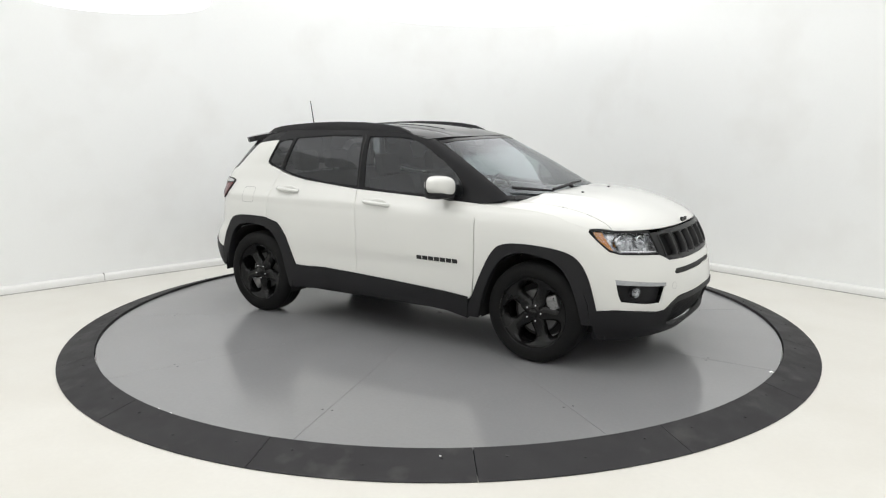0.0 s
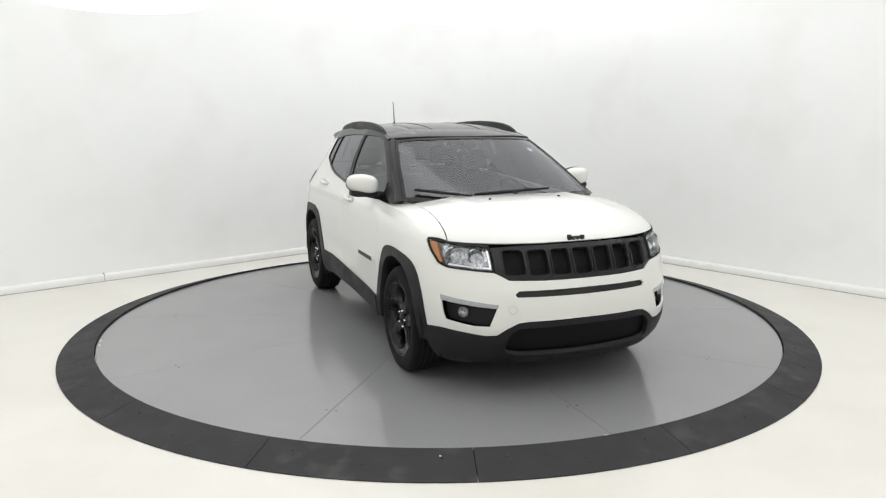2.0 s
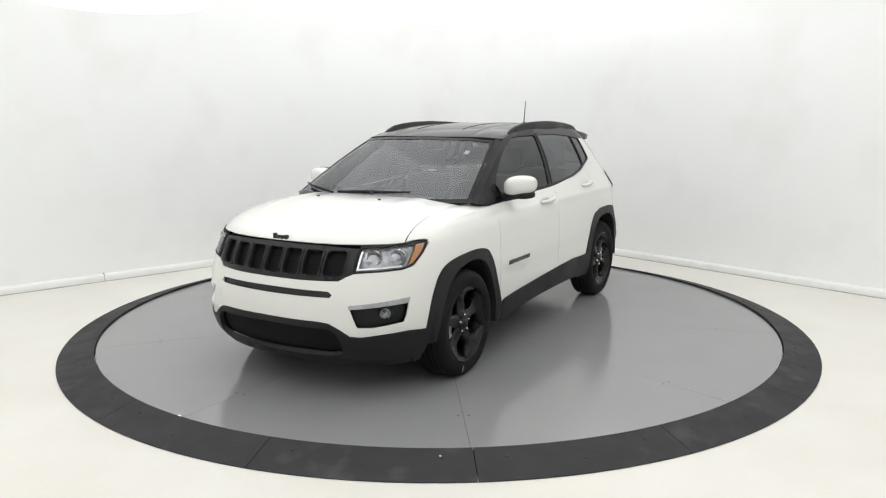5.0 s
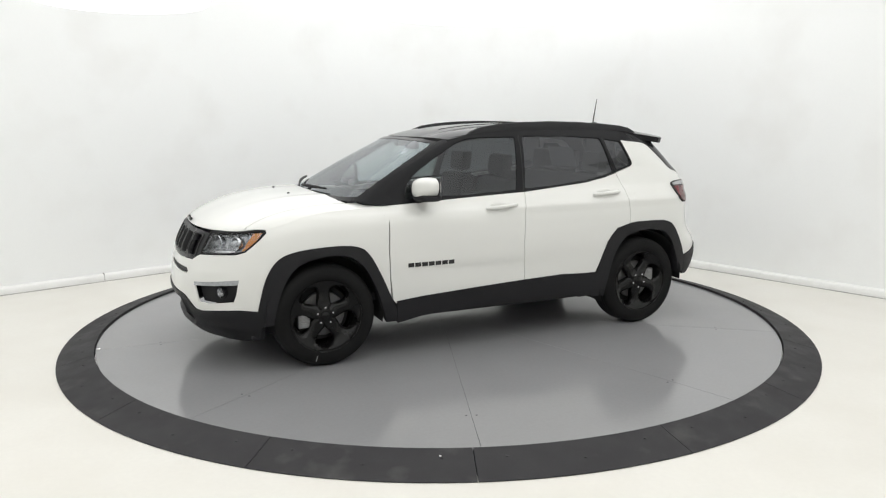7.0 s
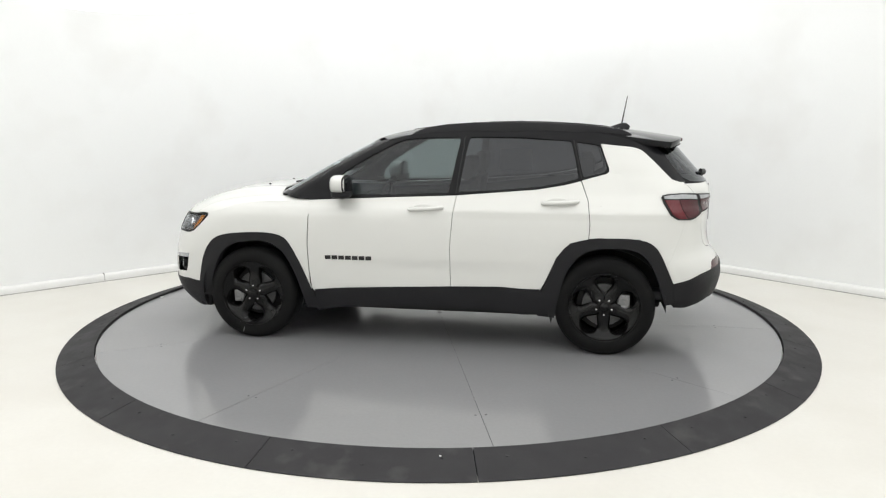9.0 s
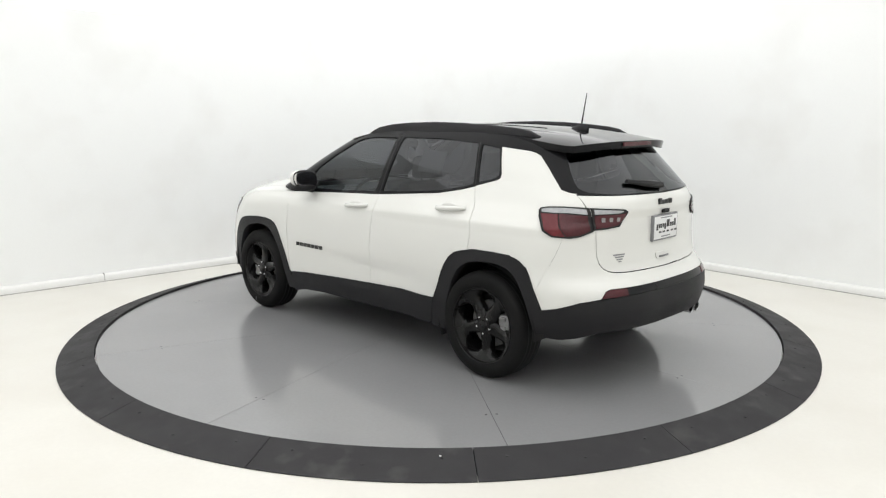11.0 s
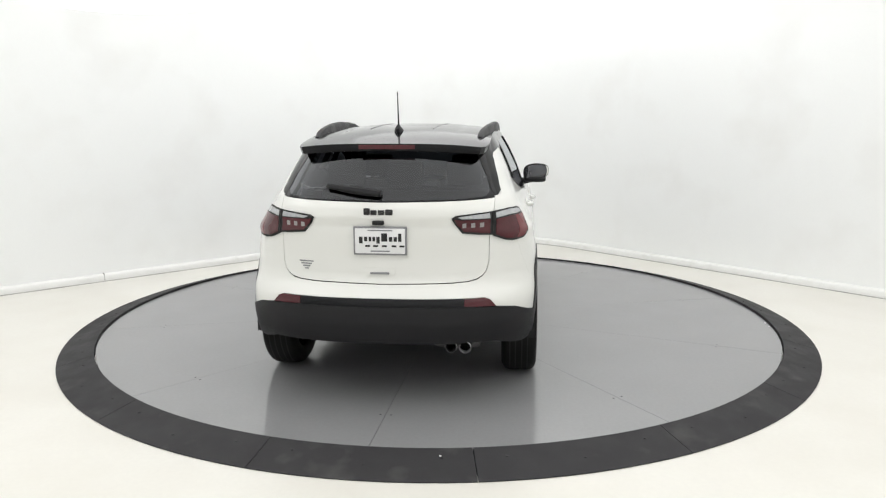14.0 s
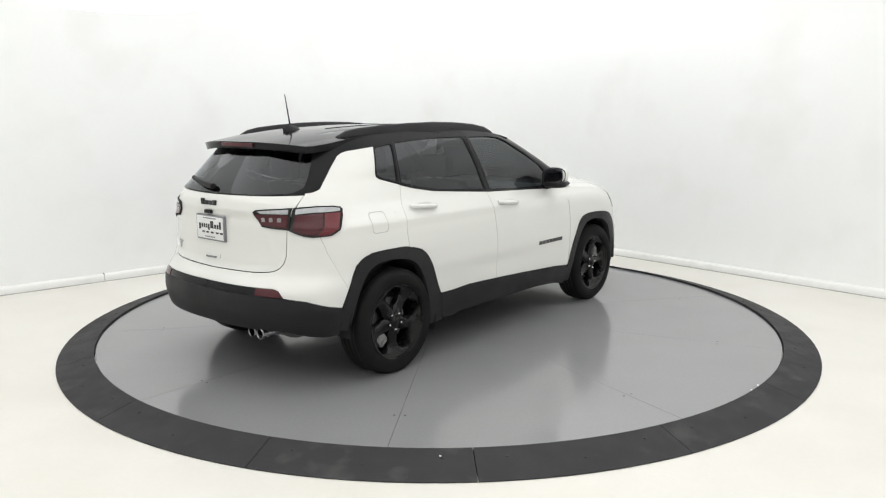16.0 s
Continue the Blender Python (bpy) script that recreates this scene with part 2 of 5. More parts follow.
M_PIPE = material("dulled_chrome", (0.32, 0.32, 0.33), 0.22, metal=1.0, vary=0.1)
M_AMBER = material("amber_lens", (0.72, 0.27, 0.04), 0.15, coat=0.8, vary=0.15, fine=60)
M_RED = material("red_lens", (0.125, 0.016, 0.021), 0.12, coat=0.35, spec=0.25, vary=0.12, fine=70)
M_REDDARK = material("smoked_red_lens", (0.070, 0.015, 0.019), 0.12, coat=0.3, spec=0.22, vary=0.15, scale=12)
M_CLEARLENS = material("clear_grey_lens", (0.34, 0.35, 0.36), 0.15, coat=1.0, vary=0.2, fine=50)
M_LED = material("smoked_clear_lens", (0.26, 0.24, 0.24), 0.15, coat=1.0, vary=0.1)
M_LAMPIN = material("lamp_reflector", (0.60, 0.61, 0.63), 0.22, metal=0.9, vary=0.5, scale=20, fine=70)
# strong noise in the housing's colour imitates bright sparkle inside the lamps
M_HOUSING = material("grey_housing_painted_sparkle", (0.42, 0.425, 0.44), 0.22, metal=0.6, vary=0.9, scale=14, fine=55)
M_CLOTH = material("black_seat_cloth", (0.020, 0.020, 0.022), 0.85, vary=0.15, fine=260, bump=0.5)
M_CABIN = material("dark_grey_cabin_plastic", (0.035, 0.036, 0.038), 0.6, vary=0.1)
M_WHITE = material("white_print", (0.75, 0.75, 0.75), 0.4, vary=0.02)
M_LETTER = material("black_badge", (0.010, 0.010, 0.010), 0.35)
M_SHUTLINE = material("soft_grey_shut_line", (0.40, 0.40, 0.39), 0.6)
M_GREY = material("grey_print", (0.22, 0.22, 0.23), 0.5)
G_SCREEN = glass("windscreen_glass", (0.66, 0.75, 0.77), rough=0.03, ior=1.70)
G_SIDE = glass("tinted_side_glass", (0.36, 0.41, 0.41), ior=1.5)
G_PRIVACY = glass("privacy_glass", (0.13, 0.135, 0.145), ior=1.56)
G_LAMP = glass("clear_lamp_cover", (0.93, 0.94, 0.95), ior=1.45)

suv = tagged(new("suv"), "white compact suv, black roof, wheels and cladding, on the turntable", "car")


# ---- the car's skin: one curved wall all round it, from nose over flank to tail ----
def curve(pairs):
    xs = [p[0] for p in pairs]
    ys = [p[1] for p in pairs]
    return lambda v: float(np.interp(v, xs, ys))


def smooth_curve(pairs, k=0.02):
    """A softened line through pairs, read from a fine table."""
    f = curve(pairs)
    lo, hi, n = pairs[0][0] - 0.1, pairs[-1][0] + 0.1, 1200
    table = []
    for i in range(n + 1):
        v = lo + (hi - lo) * i / n
        table.append((f(v - 2 * k) + 2 * f(v - k) + 3 * f(v) + 2 * f(v + k) + f(v + 2 * k)) / 9)
    scale = n / (hi - lo)

    def read(v):
        q = min(max((v - lo) * scale, 0.0), n - 1e-6)
        i = int(q)
        return table[i] + (table[i + 1] - table[i]) * (q - i)

    return read


half_width = smooth_curve([(0.15, 0.83), (0.25, 0.865), (0.38, 0.884), (0.5, 0.889), (0.65, 0.892), (0.8, 0.886), (0.9, 0.877), (1.0, 0.858), (1.06, 0.832), (1.10, 0.806), (1.2, 0.772), (1.3, 0.735), (1.4, 0.688), (1.48, 0.645), (1.53, 0.61), (1.58, 0.575), (1.65, 0.52)], 0.018)
nose_x = smooth_curve([(0.15, 2.02), (0.2, 2.085), (0.28, 2.16), (0.36, 2.19), (0.45, 2.2), (0.55, 2.195), (0.64, 2.18), (0.72, 2.157), (0.79, 2.135), (0.86, 2.10), (0.92, 2.06), (0.97, 2.0), (1.3, 1.6)], 0.012)
screen_x = smooth_curve([(0.9, 1.51), (1.05, 1.245), (1.08, 1.19), (1.2, 0.98), (1.3, 0.80), (1.4, 0.61), (1.495, 0.42), (1.55, 0.25), (1.6, 0.05), (1.7, -0.3)], 0.01)
tail_x = smooth_curve([(0.15, -2.02), (0.22, -2.09), (0.3, -2.095), (0.4, -2.15), (0.5, -2.176), (0.6, -2.168), (0.64, -2.15), (0.70, -2.10), (0.75, -2.08), (0.85, -2.07), (1.0, -2.070), (1.052, -2.066), (1.066, -2.084), (1.1, -2.082), (1.15, -2.072), (1.19, -2.045), (1.25, -1.995), (1.35, -1.905), (1.45, -1.815), (1.5, -1.775), (1.6, -1.70)], 0.012)


def clamp(v, a=0.0, b=1.0):
    return max(a, min(b, v))


def front_taper(x, z):
    """The cabin and the bonnet's shoulders draw in towards the front."""
    k = clamp((z - 0.92) / 0.12)
    return 0.032 * k * k * (3 - 2 * k) * clamp((x + 0.3) / 0.6)


def width(x, z):
    w = half_width(z) - front_taper(x, z)
    k = clamp((z - 1.0) / 0.25)
    back = max(0.0, -0.3 - x) / 0.7
    w *= 1 - (0.007 + 0.027 * k) * back
    bulge = math.exp(-((z - 0.78) / 0.16) ** 2) * (math.exp(-((x - 1.28) / 0.38) ** 2) + math.exp(-((x + 1.36) / 0.38) ** 2))
    crease = 0.006 * math.exp(-((z - 0.985) / 0.03) ** 2) - 0.007 * math.exp(-((z - 0.55) / 0.09) ** 2) * math.exp(-((x + 0.1) / 0.8) ** 2)
    return w + 0.005 * bulge + crease


def skin(s, z, front, c, n):
    if s < 0 or s > 3:
        x, y, z = skin(-s if s < 0 else 6 - s, z, front, c, n)
        return (x, -y, z)
    xf, xr, cr, m = front(z), tail_x(z), 0.6, 2.6
    if s <= 1:
        a = s * math.pi / 2
        x = xf - c + c * max(0.0, math.cos(a)) ** (2 / n)
        q = math.sin(a) ** (2 / n)
    elif s <= 2:
        x = (xf - c) + (s - 1) * ((xr + cr) - (xf - c))
        q = 1.0
    else:
        a = (3 - s) * math.pi / 2
        x = xr + cr - cr * max(0.0, math.cos(a)) ** (2 / m)
        q = max(0.0, math.sin(a)) ** (2 / m)
    return (x, q * width(x, z), z)


def lower(s, z):
    return skin(s, z, nose_x, 0.8, 2.6)


def upper(s, z):
    return skin(s, z, screen_x, 0.36, 3.6)


def solve(f, lo, hi, want, rising):
    for _ in range(24):
        mid = (lo + hi) / 2
        if (f(mid) < want) == rising:
            lo = mid
        else:
            hi = mid
    return (lo + hi) / 2


def place(wall, p):
    """(kind, value, z) to the wall's own coordinates. f: y on the nose or screen, x: along the flank, r: y on the tail."""
    kind, v, z = p
    if kind in ("x", "xf", "xr"):
        s = solve(lambda s: wall(s, z)[0], 0, 3, v, False)
        return (s if kind == "x" else -s if kind == "xf" else 6 - s, z)
    if abs(v) < 1e-6:
        return (0.0 if kind == "f" else 3.0, z)
    if kind == "f":
        s = solve(lambda q: wall(q, z)[1], 0, 1, abs(v), True)
        return (s if v > 0 else -s, z)
    s = solve(lambda q: wall(q, z)[1], 2, 3, abs(v), False)
    return (s if v > 0 else 6 - s, z)


def on_wall(wall, p, off):
    s, z = place(wall, p)
    a = Vector(wall(s, z))
    n = (Vector(wall(s + 1e-3, z)) - Vector(wall(s - 1e-3, z))).cross(Vector(wall(s, z + 1e-3)) - Vector(wall(s, z - 1e-3))).normalized()
    return a + n * off


def chart(wall, pts, fillet=0.0, steps=5):
    """A closed outline in user points, with edges divided, in the wall's coordinates."""
    if fillet:
        pts = rounded(pts, fillet)
    out = []
    for p, q in zip(pts, pts[1:] + pts[:1]):
        n = max(1, min(steps, int(math.hypot(p[1] - q[1], p[2] - q[2]) / 0.02)))
        if p[0] == q[0]:
            for k in range(n):
                t = k / n
                out.append(place(wall, (p[0], p[1] + (q[1] - p[1]) * t, p[2] + (q[2] - p[2]) * t)))
        else:
            a, b = place(wall, p), place(wall, q)
            for k in range(n):
                t = k / n
                out.append((a[0] + (b[0] - a[0]) * t, a[1] + (b[1] - a[1]) * t))
    return out


def rounded(pts, r):
    """Rounds the corners whose two neighbours are of the same kind."""
    out = []
    n = len(pts)
    for i, p in enumerate(pts):
        a, b = pts[i - 1], pts[(i + 1) % n]
        if not a[0] == p[0] == b[0]:
            out.append(p)
            continue
        da, db = math.hypot(a[1] - p[1], a[2] - p[2]), math.hypot(b[1] - p[1], b[2] - p[2])
        ka, kb = min(r / da, 0.45), min(r / db, 0.45)
        p0 = (p[1] + (a[1] - p[1]) * ka, p[2] + (a[2] - p[2]) * ka)
        p1 = (p[1] + (b[1] - p[1]) * kb, p[2] + (b[2] - p[2]) * kb)
        for k in range(5):
            t = k / 4
            out.append((p[0], (1 - t) ** 2 * p0[0] + 2 * t * (1 - t) * p[1] + t * t * p1[0], (1 - t) ** 2 * p0[1] + 2 * t * (1 - t) * p[2] + t * t * p1[1]))
    return out


def area(poly):
    return sum(a[0] * b[1] - b[0] * a[1] for a, b in zip(poly, poly[1:] + poly[:1])) / 2


def with_hole(outer, hole):
    """An outline with one more hole: a list of loops, the outer one first."""
    loops = [outer] if isinstance(outer[0], tuple) else outer
    return loops + [hole]


def clip(poly, axis, limit, keep_more):
    out = []
    inside = (lambda p: p[axis] >= limit) if keep_more else (lambda p: p[axis] <= limit)
    for a, b in zip(poly, poly[1:] + poly[:1]):
        ia, ib = inside(a), inside(b)
        if ia:
            out.append(a)
        if ia != ib:
            t = (limit - a[axis]) / (b[axis] - a[axis])
            c = [a[0] + (b[0] - a[0]) * t, a[1] + (b[1] - a[1]) * t]
            c[axis] = limit
            out.append(tuple(c))
    return out


def inside_poly(p, poly):
    r = False
    for a, b in zip(poly, poly[1:] + poly[:1]):
        if (a[1] > p[1]) != (b[1] > p[1]) and p[0] < (b[0] - a[0]) * (p[1] - a[1]) / (b[1] - a[1]) + a[0]:
            r = not r
    return r


def tidy(cell):
    ks = [(round(a, 5), round(b, 5)) for a, b in cell]
    change = True
    while change and len(ks) > 2:
        change = False
        out = []
        for k in ks:
            if out and out[-1] == k:
                change = True
                continue
            if len(out) > 1 and out[-2] == k:
                out.pop()
                change = True
                continue
            out.append(k)
        while len(out) > 1 and out[0] == out[-1]:
            out.pop()
            change = True
        ks = out
    return ks if len(ks) > 2 else []


def filled(mapf, poly, step, off=0.0, thick=0.012, flip=False):
    """A panel on a curved surface: cells of the surface's grid cut by the outline, with a rim turned inwards."""
    loops_in = [poly] if isinstance(poly[0], tuple) else poly
    da, db = step
    touched, keys, faces = set(), {}, []
    sign = -1 if flip else 1

    def keep(c):
        ks = tidy(c)
        if len(ks) < 3 or abs(area(ks)) < 1e-10 or len(set(ks)) < len(ks):
            return
        if (area(ks) < 0) != flip:
            ks = ks[::-1]
        faces.append([keys.setdefault(k, len(keys)) for k in ks])

    for loop in loops_in:
        for a, b in zip(loop, loop[1:] + loop[:1]):
            for i in range(math.floor(min(a[0], b[0]) / da - 1e-6), math.floor(max(a[0], b[0]) / da + 1e-6) + 1):
                for j in range(math.floor(min(a[1], b[1]) / db - 1e-6), math.floor(max(a[1], b[1]) / db + 1e-6) + 1):
                    touched.add((i, j))
    outer = loops_in[0]
    i0, i1 = math.floor(min(p[0] for p in outer) / da) - 1, math.ceil(max(p[0] for p in outer) / da) + 1
    j0, j1 = math.floor(min(p[1] for p in outer) / db) - 1, math.ceil(max(p[1] for p in outer) / db) + 1
    for i in range(i0, i1):
        for j in range(j0, j1):
            if (i, j) not in touched:
                mid = ((i + 0.5) * da, (j + 0.5) * db)
                if inside_poly(mid, outer) and not any(inside_poly(mid, h) for h in loops_in[1:]):
                    keep([(i * da, j * db), ((i + 1) * da, j * db), ((i + 1) * da, (j + 1) * db), (i * da, (j + 1) * db)])
    flat_pts = [p for loop in loops_in for p in loop]
    for tri in tessellate_polygon([[Vector((a, b, 0)) for a, b in loop] for loop in loops_in]):
        t = [flat_pts[k] for k in tri]
        for i in range(math.floor(min(p[0] for p in t) / da), math.floor(max(p[0] for p in t) / da) + 1):
            strip = clip(clip(t, 0, i * da, True), 0, (i + 1) * da, False)
            if len(strip) < 3:
                continue
            for j in range(math.floor(min(p[1] for p in strip) / db), math.floor(max(p[1] for p in strip) / db) + 1):
                if (i, j) in touched:
                    c = clip(clip(strip, 1, j * db, True), 1, (j + 1) * db, False)
                    if len(c) > 2:
                        keep(c)
    verts, normals = [], []
    e = 1e-3
    for a, b in keys:
        p = Vector(mapf(a, b))
        n = (Vector(mapf(a + e, b)) - Vector(mapf(a - e, b))).cross(Vector(mapf(a, b + e)) - Vector(mapf(a, b - e)))
        n = n.normalized() * sign
        verts.append(p + n * off)
        normals.append(n)
    count = {}
    for f in faces:
        for a, b in zip(f, f[1:] + f[:1]):
            count.setdefault((min(a, b), max(a, b)), []).append((a, b))
    rim, loops = {}, [normals[v] for f in faces for v in f]
    for e2 in count.values():
        if len(e2) == 1 and thick:
            a, b = e2[0]
            for v in (a, b):
                if v not in rim:
                    rim[v] = len(verts)
                    verts.append(verts[v] - normals[v] * thick)
            faces.append([b, a, rim[a], rim[b]])
            fn = (verts[a] - verts[b]).cross(verts[rim[a]] - verts[b])
            fn = fn.normalized() if fn.length > 1e-12 else normals[a]
            soft = (fn + normals[a] * 0.6).normalized()
            loops += [soft, soft, fn, fn]
    return verts, faces, loops


def panel(name, mapf, poly, mat, parent, label="", off=0.0, thick=0.012, step=(0.03, 0.03), flip=False, mirror=False):
    """The panel as a part; with mirror also its twin on the other side. Returns the parts."""
    verts, faces, loops = filled(mapf, poly, step, off, thick, flip)
    made = []
    for side in ((1, -1) if mirror else (1,)):
        if side < 0:
            vs = [(v[0], -v[1], v[2]) for v in verts]
            fs, ls, k = [], [], 0
            for f in faces:
                fs.append(f[::-1])
                ls += [Vector((n.x, -n.y, n.z)) for n in loops[k : k + len(f)][::-1]]
                k += len(f)
        else:
            vs, fs, ls = verts, faces, loops
        me = mesh_of(name, vs, fs, mat)
        if len(me.loops) == len(ls):
            me.normals_split_custom_set(ls)
        made.append(attach(name, me, parent, label))
    return made


LSTEP = (0.04, 0.025)


def wall_panel(name, pts, mat, label="", off=0.0, thick=0.012, mirror=True, holes=(), wall=lower, fillet=0.0, parent=None, step=LSTEP):
    poly = chart(wall, pts, fillet)
    for h in holes:
        poly = with_hole(poly, h)
    return panel(name, wall, poly, mat, parent or suv, label, off, thick, step, False, mirror)


def X(*pts):
    return [("x", x, z) for x, z in pts]


def F(*pts):
    return [("f", y, z) for y, z in pts]


def T(*pts):
    return [("r", y, z) for y, z in pts]


def both(pts):
    """A half outline from the middle outwards, closed over the middle line."""
    far = "xf" if any(p[0] == "f" for p in pts) else "xr"
    return pts + [(k, -v, z) if k != "x" else (far, v, z) for k, v, z in pts[::-1] if abs(v) > 1e-6]


def eased(pts, times=2):
    """Rounds an open line, ends kept."""
    for _ in range(times):
        out = [pts[0]]
        for a, b in zip(pts, pts[1:]):
            out += [(a[0] * 0.75 + b[0] * 0.25, a[1] * 0.75 + b[1] * 0.25), (a[0] * 0.25 + b[0] * 0.75, a[1] * 0.25 + b[1] * 0.75)]
        pts = out + [pts[-1]]
    return pts


ARCH_F_OUT = [(1.755, 0.36), (1.733, 0.47), (1.69, 0.62), (1.615, 0.733), (1.49, 0.786), (1.25, 0.805), (1.08, 0.79), (0.994, 0.729), (0.903, 0.562), (0.829, 0.386)]
ARCH_F_IN = [(1.648, 0.30), (1.63, 0.42), (1.575, 0.59), (1.48, 0.705), (1.30, 0.748), (1.13, 0.735), (1.03, 0.655), (0.945, 0.49), (0.895, 0.33), (0.875, 0.24)]
ARCH_R_OUT = [(-0.868, 0.425), (-0.905, 0.51), (-0.974, 0.675), (-1.067, 0.777), (-1.255, 0.818), (-1.53, 0.815), (-1.649, 0.752), (-1.732, 0.587), (-1.768, 0.49)]
ARCH_R_IN = [(-0.965, 0.24), (-1.0, 0.45), (-1.06, 0.62), (-1.15, 0.72), (-1.30, 0.757), (-1.49, 0.75), (-1.59, 0.69), (-1.66, 0.55), (-1.70, 0.42), (-1.715, 0.36)]


def splined(pts, n=4):
    """A smooth line through all points of an open line."""
    out = []
    for i in range(len(pts) - 1):
        p0, p1, p2, p3 = pts[max(i - 1, 0)], pts[i], pts[i + 1], pts[min(i + 2, len(pts) - 1)]
        for k in range(n):
            t = k / n
            out.append(tuple(0.5 * (2 * b + (c - a) * t + (2 * a - 5 * b + 4 * c - d) * t * t + (3 * b - a - 3 * c + d) * t ** 3) for a, b, c, d in zip(p0, p1, p2, p3)))
    return out + [pts[-1]]


FLARE_F_OUT, FLARE_R_OUT = splined(ARCH_F_OUT), splined(ARCH_R_OUT)
FLARE_F_IN, FLARE_R_IN = eased(ARCH_F_IN), eased(ARCH_R_IN)


# ---- bonnet and roof as caps on that wall ----
def nose_plan(y):
    q = clamp(abs(y) / 0.872, 0, 0.9999)
    return 2.06 - 0.8 + 0.8 * (1 - q ** 2.6) ** (1 / 2.6)


def bonnet(u, t):
    a = abs(t)
    rim = 0.963 + 0.149 * max(0.0, 1 - clamp(u) ** 2.6) ** 0.85 - 0.075 * (1 - clamp(u) ** 3)
    y = t * (0.848 + 0.002 * clamp(u) - front_taper(1.2, rim))
    x0 = 1.20 - 0.16 * a ** 3
    x = x0 + u * (max(nose_plan(y), 1.30) - x0)
    z1 = 0.916 + 0.047 * a ** 20
    g = max(0.0, 1 - clamp(u) ** 2.6) ** 0.85
    z = z1 + (1.112 - z1) * g - 0.075 * a ** 3.2 * (1 - clamp(u) ** 3) * (1 if a < 1.2 else 0)
    z += 0.007 * math.exp(-((a - 0.55) / 0.07) ** 2) * (1 - u)
    return (x, y, z)


wing_edge = smooth_curve([(0.80, 1.040), (0.90, 1.040), (1.04, 1.036), (1.165, 1.031), (1.29, 1.024), (1.44, 1.001), (1.54, 0.966), (1.60, 0.949), (1.668, 0.932)], 0.01)


def wing_top(u, t):
    """The wing's top, from the bonnet's shut line over to the wing's upper edge."""
    s = 0.861 + 0.017 * clamp(u)
    k = (t - s) / (0.999 - s)
    x = 1.170 + 0.498 * u
    a, b = Vector(bonnet(u, s)), on_wall(lower, ("x", x, wing_edge(x) - 0.003), 0.001)
    return a.lerp(b, k) + Vector((0, 0, 0.026 * k * (1 - k)))


roof_z = smooth_curve([(-1.95, 1.478), (-1.80, 1.502), (-1.6, 1.535), (-1.4, 1.562), (-1.2, 1.578), (-0.9, 1.592), (-0.4, 1.598), (-0.1, 1.585), (0.1, 1.566), (0.25, 1.542), (0.42, 1.499), (0.6, 1.43)], 0.05)


def roof(u, t):
    """u runs from the screen's top edge (0) to the spoiler's lip (1)."""
    a = abs(t)
    x0, x1 = 0.415 - 0.13 * a ** 2.5, -1.86 + 0.13 * a ** 3
    x = x0 + u * (x1 - x0)
    ze = roof_z(x) - 0.05
    y = t * (width(x, ze) + 0.003) * (1 - 0.06 * clamp((u - 0.72) / 0.28) ** 2)
    z = roof_z(x) - 0.05 * a ** 3
    z -= 0.006 * math.exp(-((a - 0.62) / 0.03) ** 2) * clamp(u * 8) * clamp((0.86 - u) * 8)
    return (x, y, z)


def subdivided(pts, n=8):
    out = []
    for p, q in zip(pts, pts[1:] + pts[:1]):
        for k in range(n):
            out.append((p[0] + (q[0] - p[0]) * k / n, p[1] + (q[1] - p[1]) * k / n))
    return out


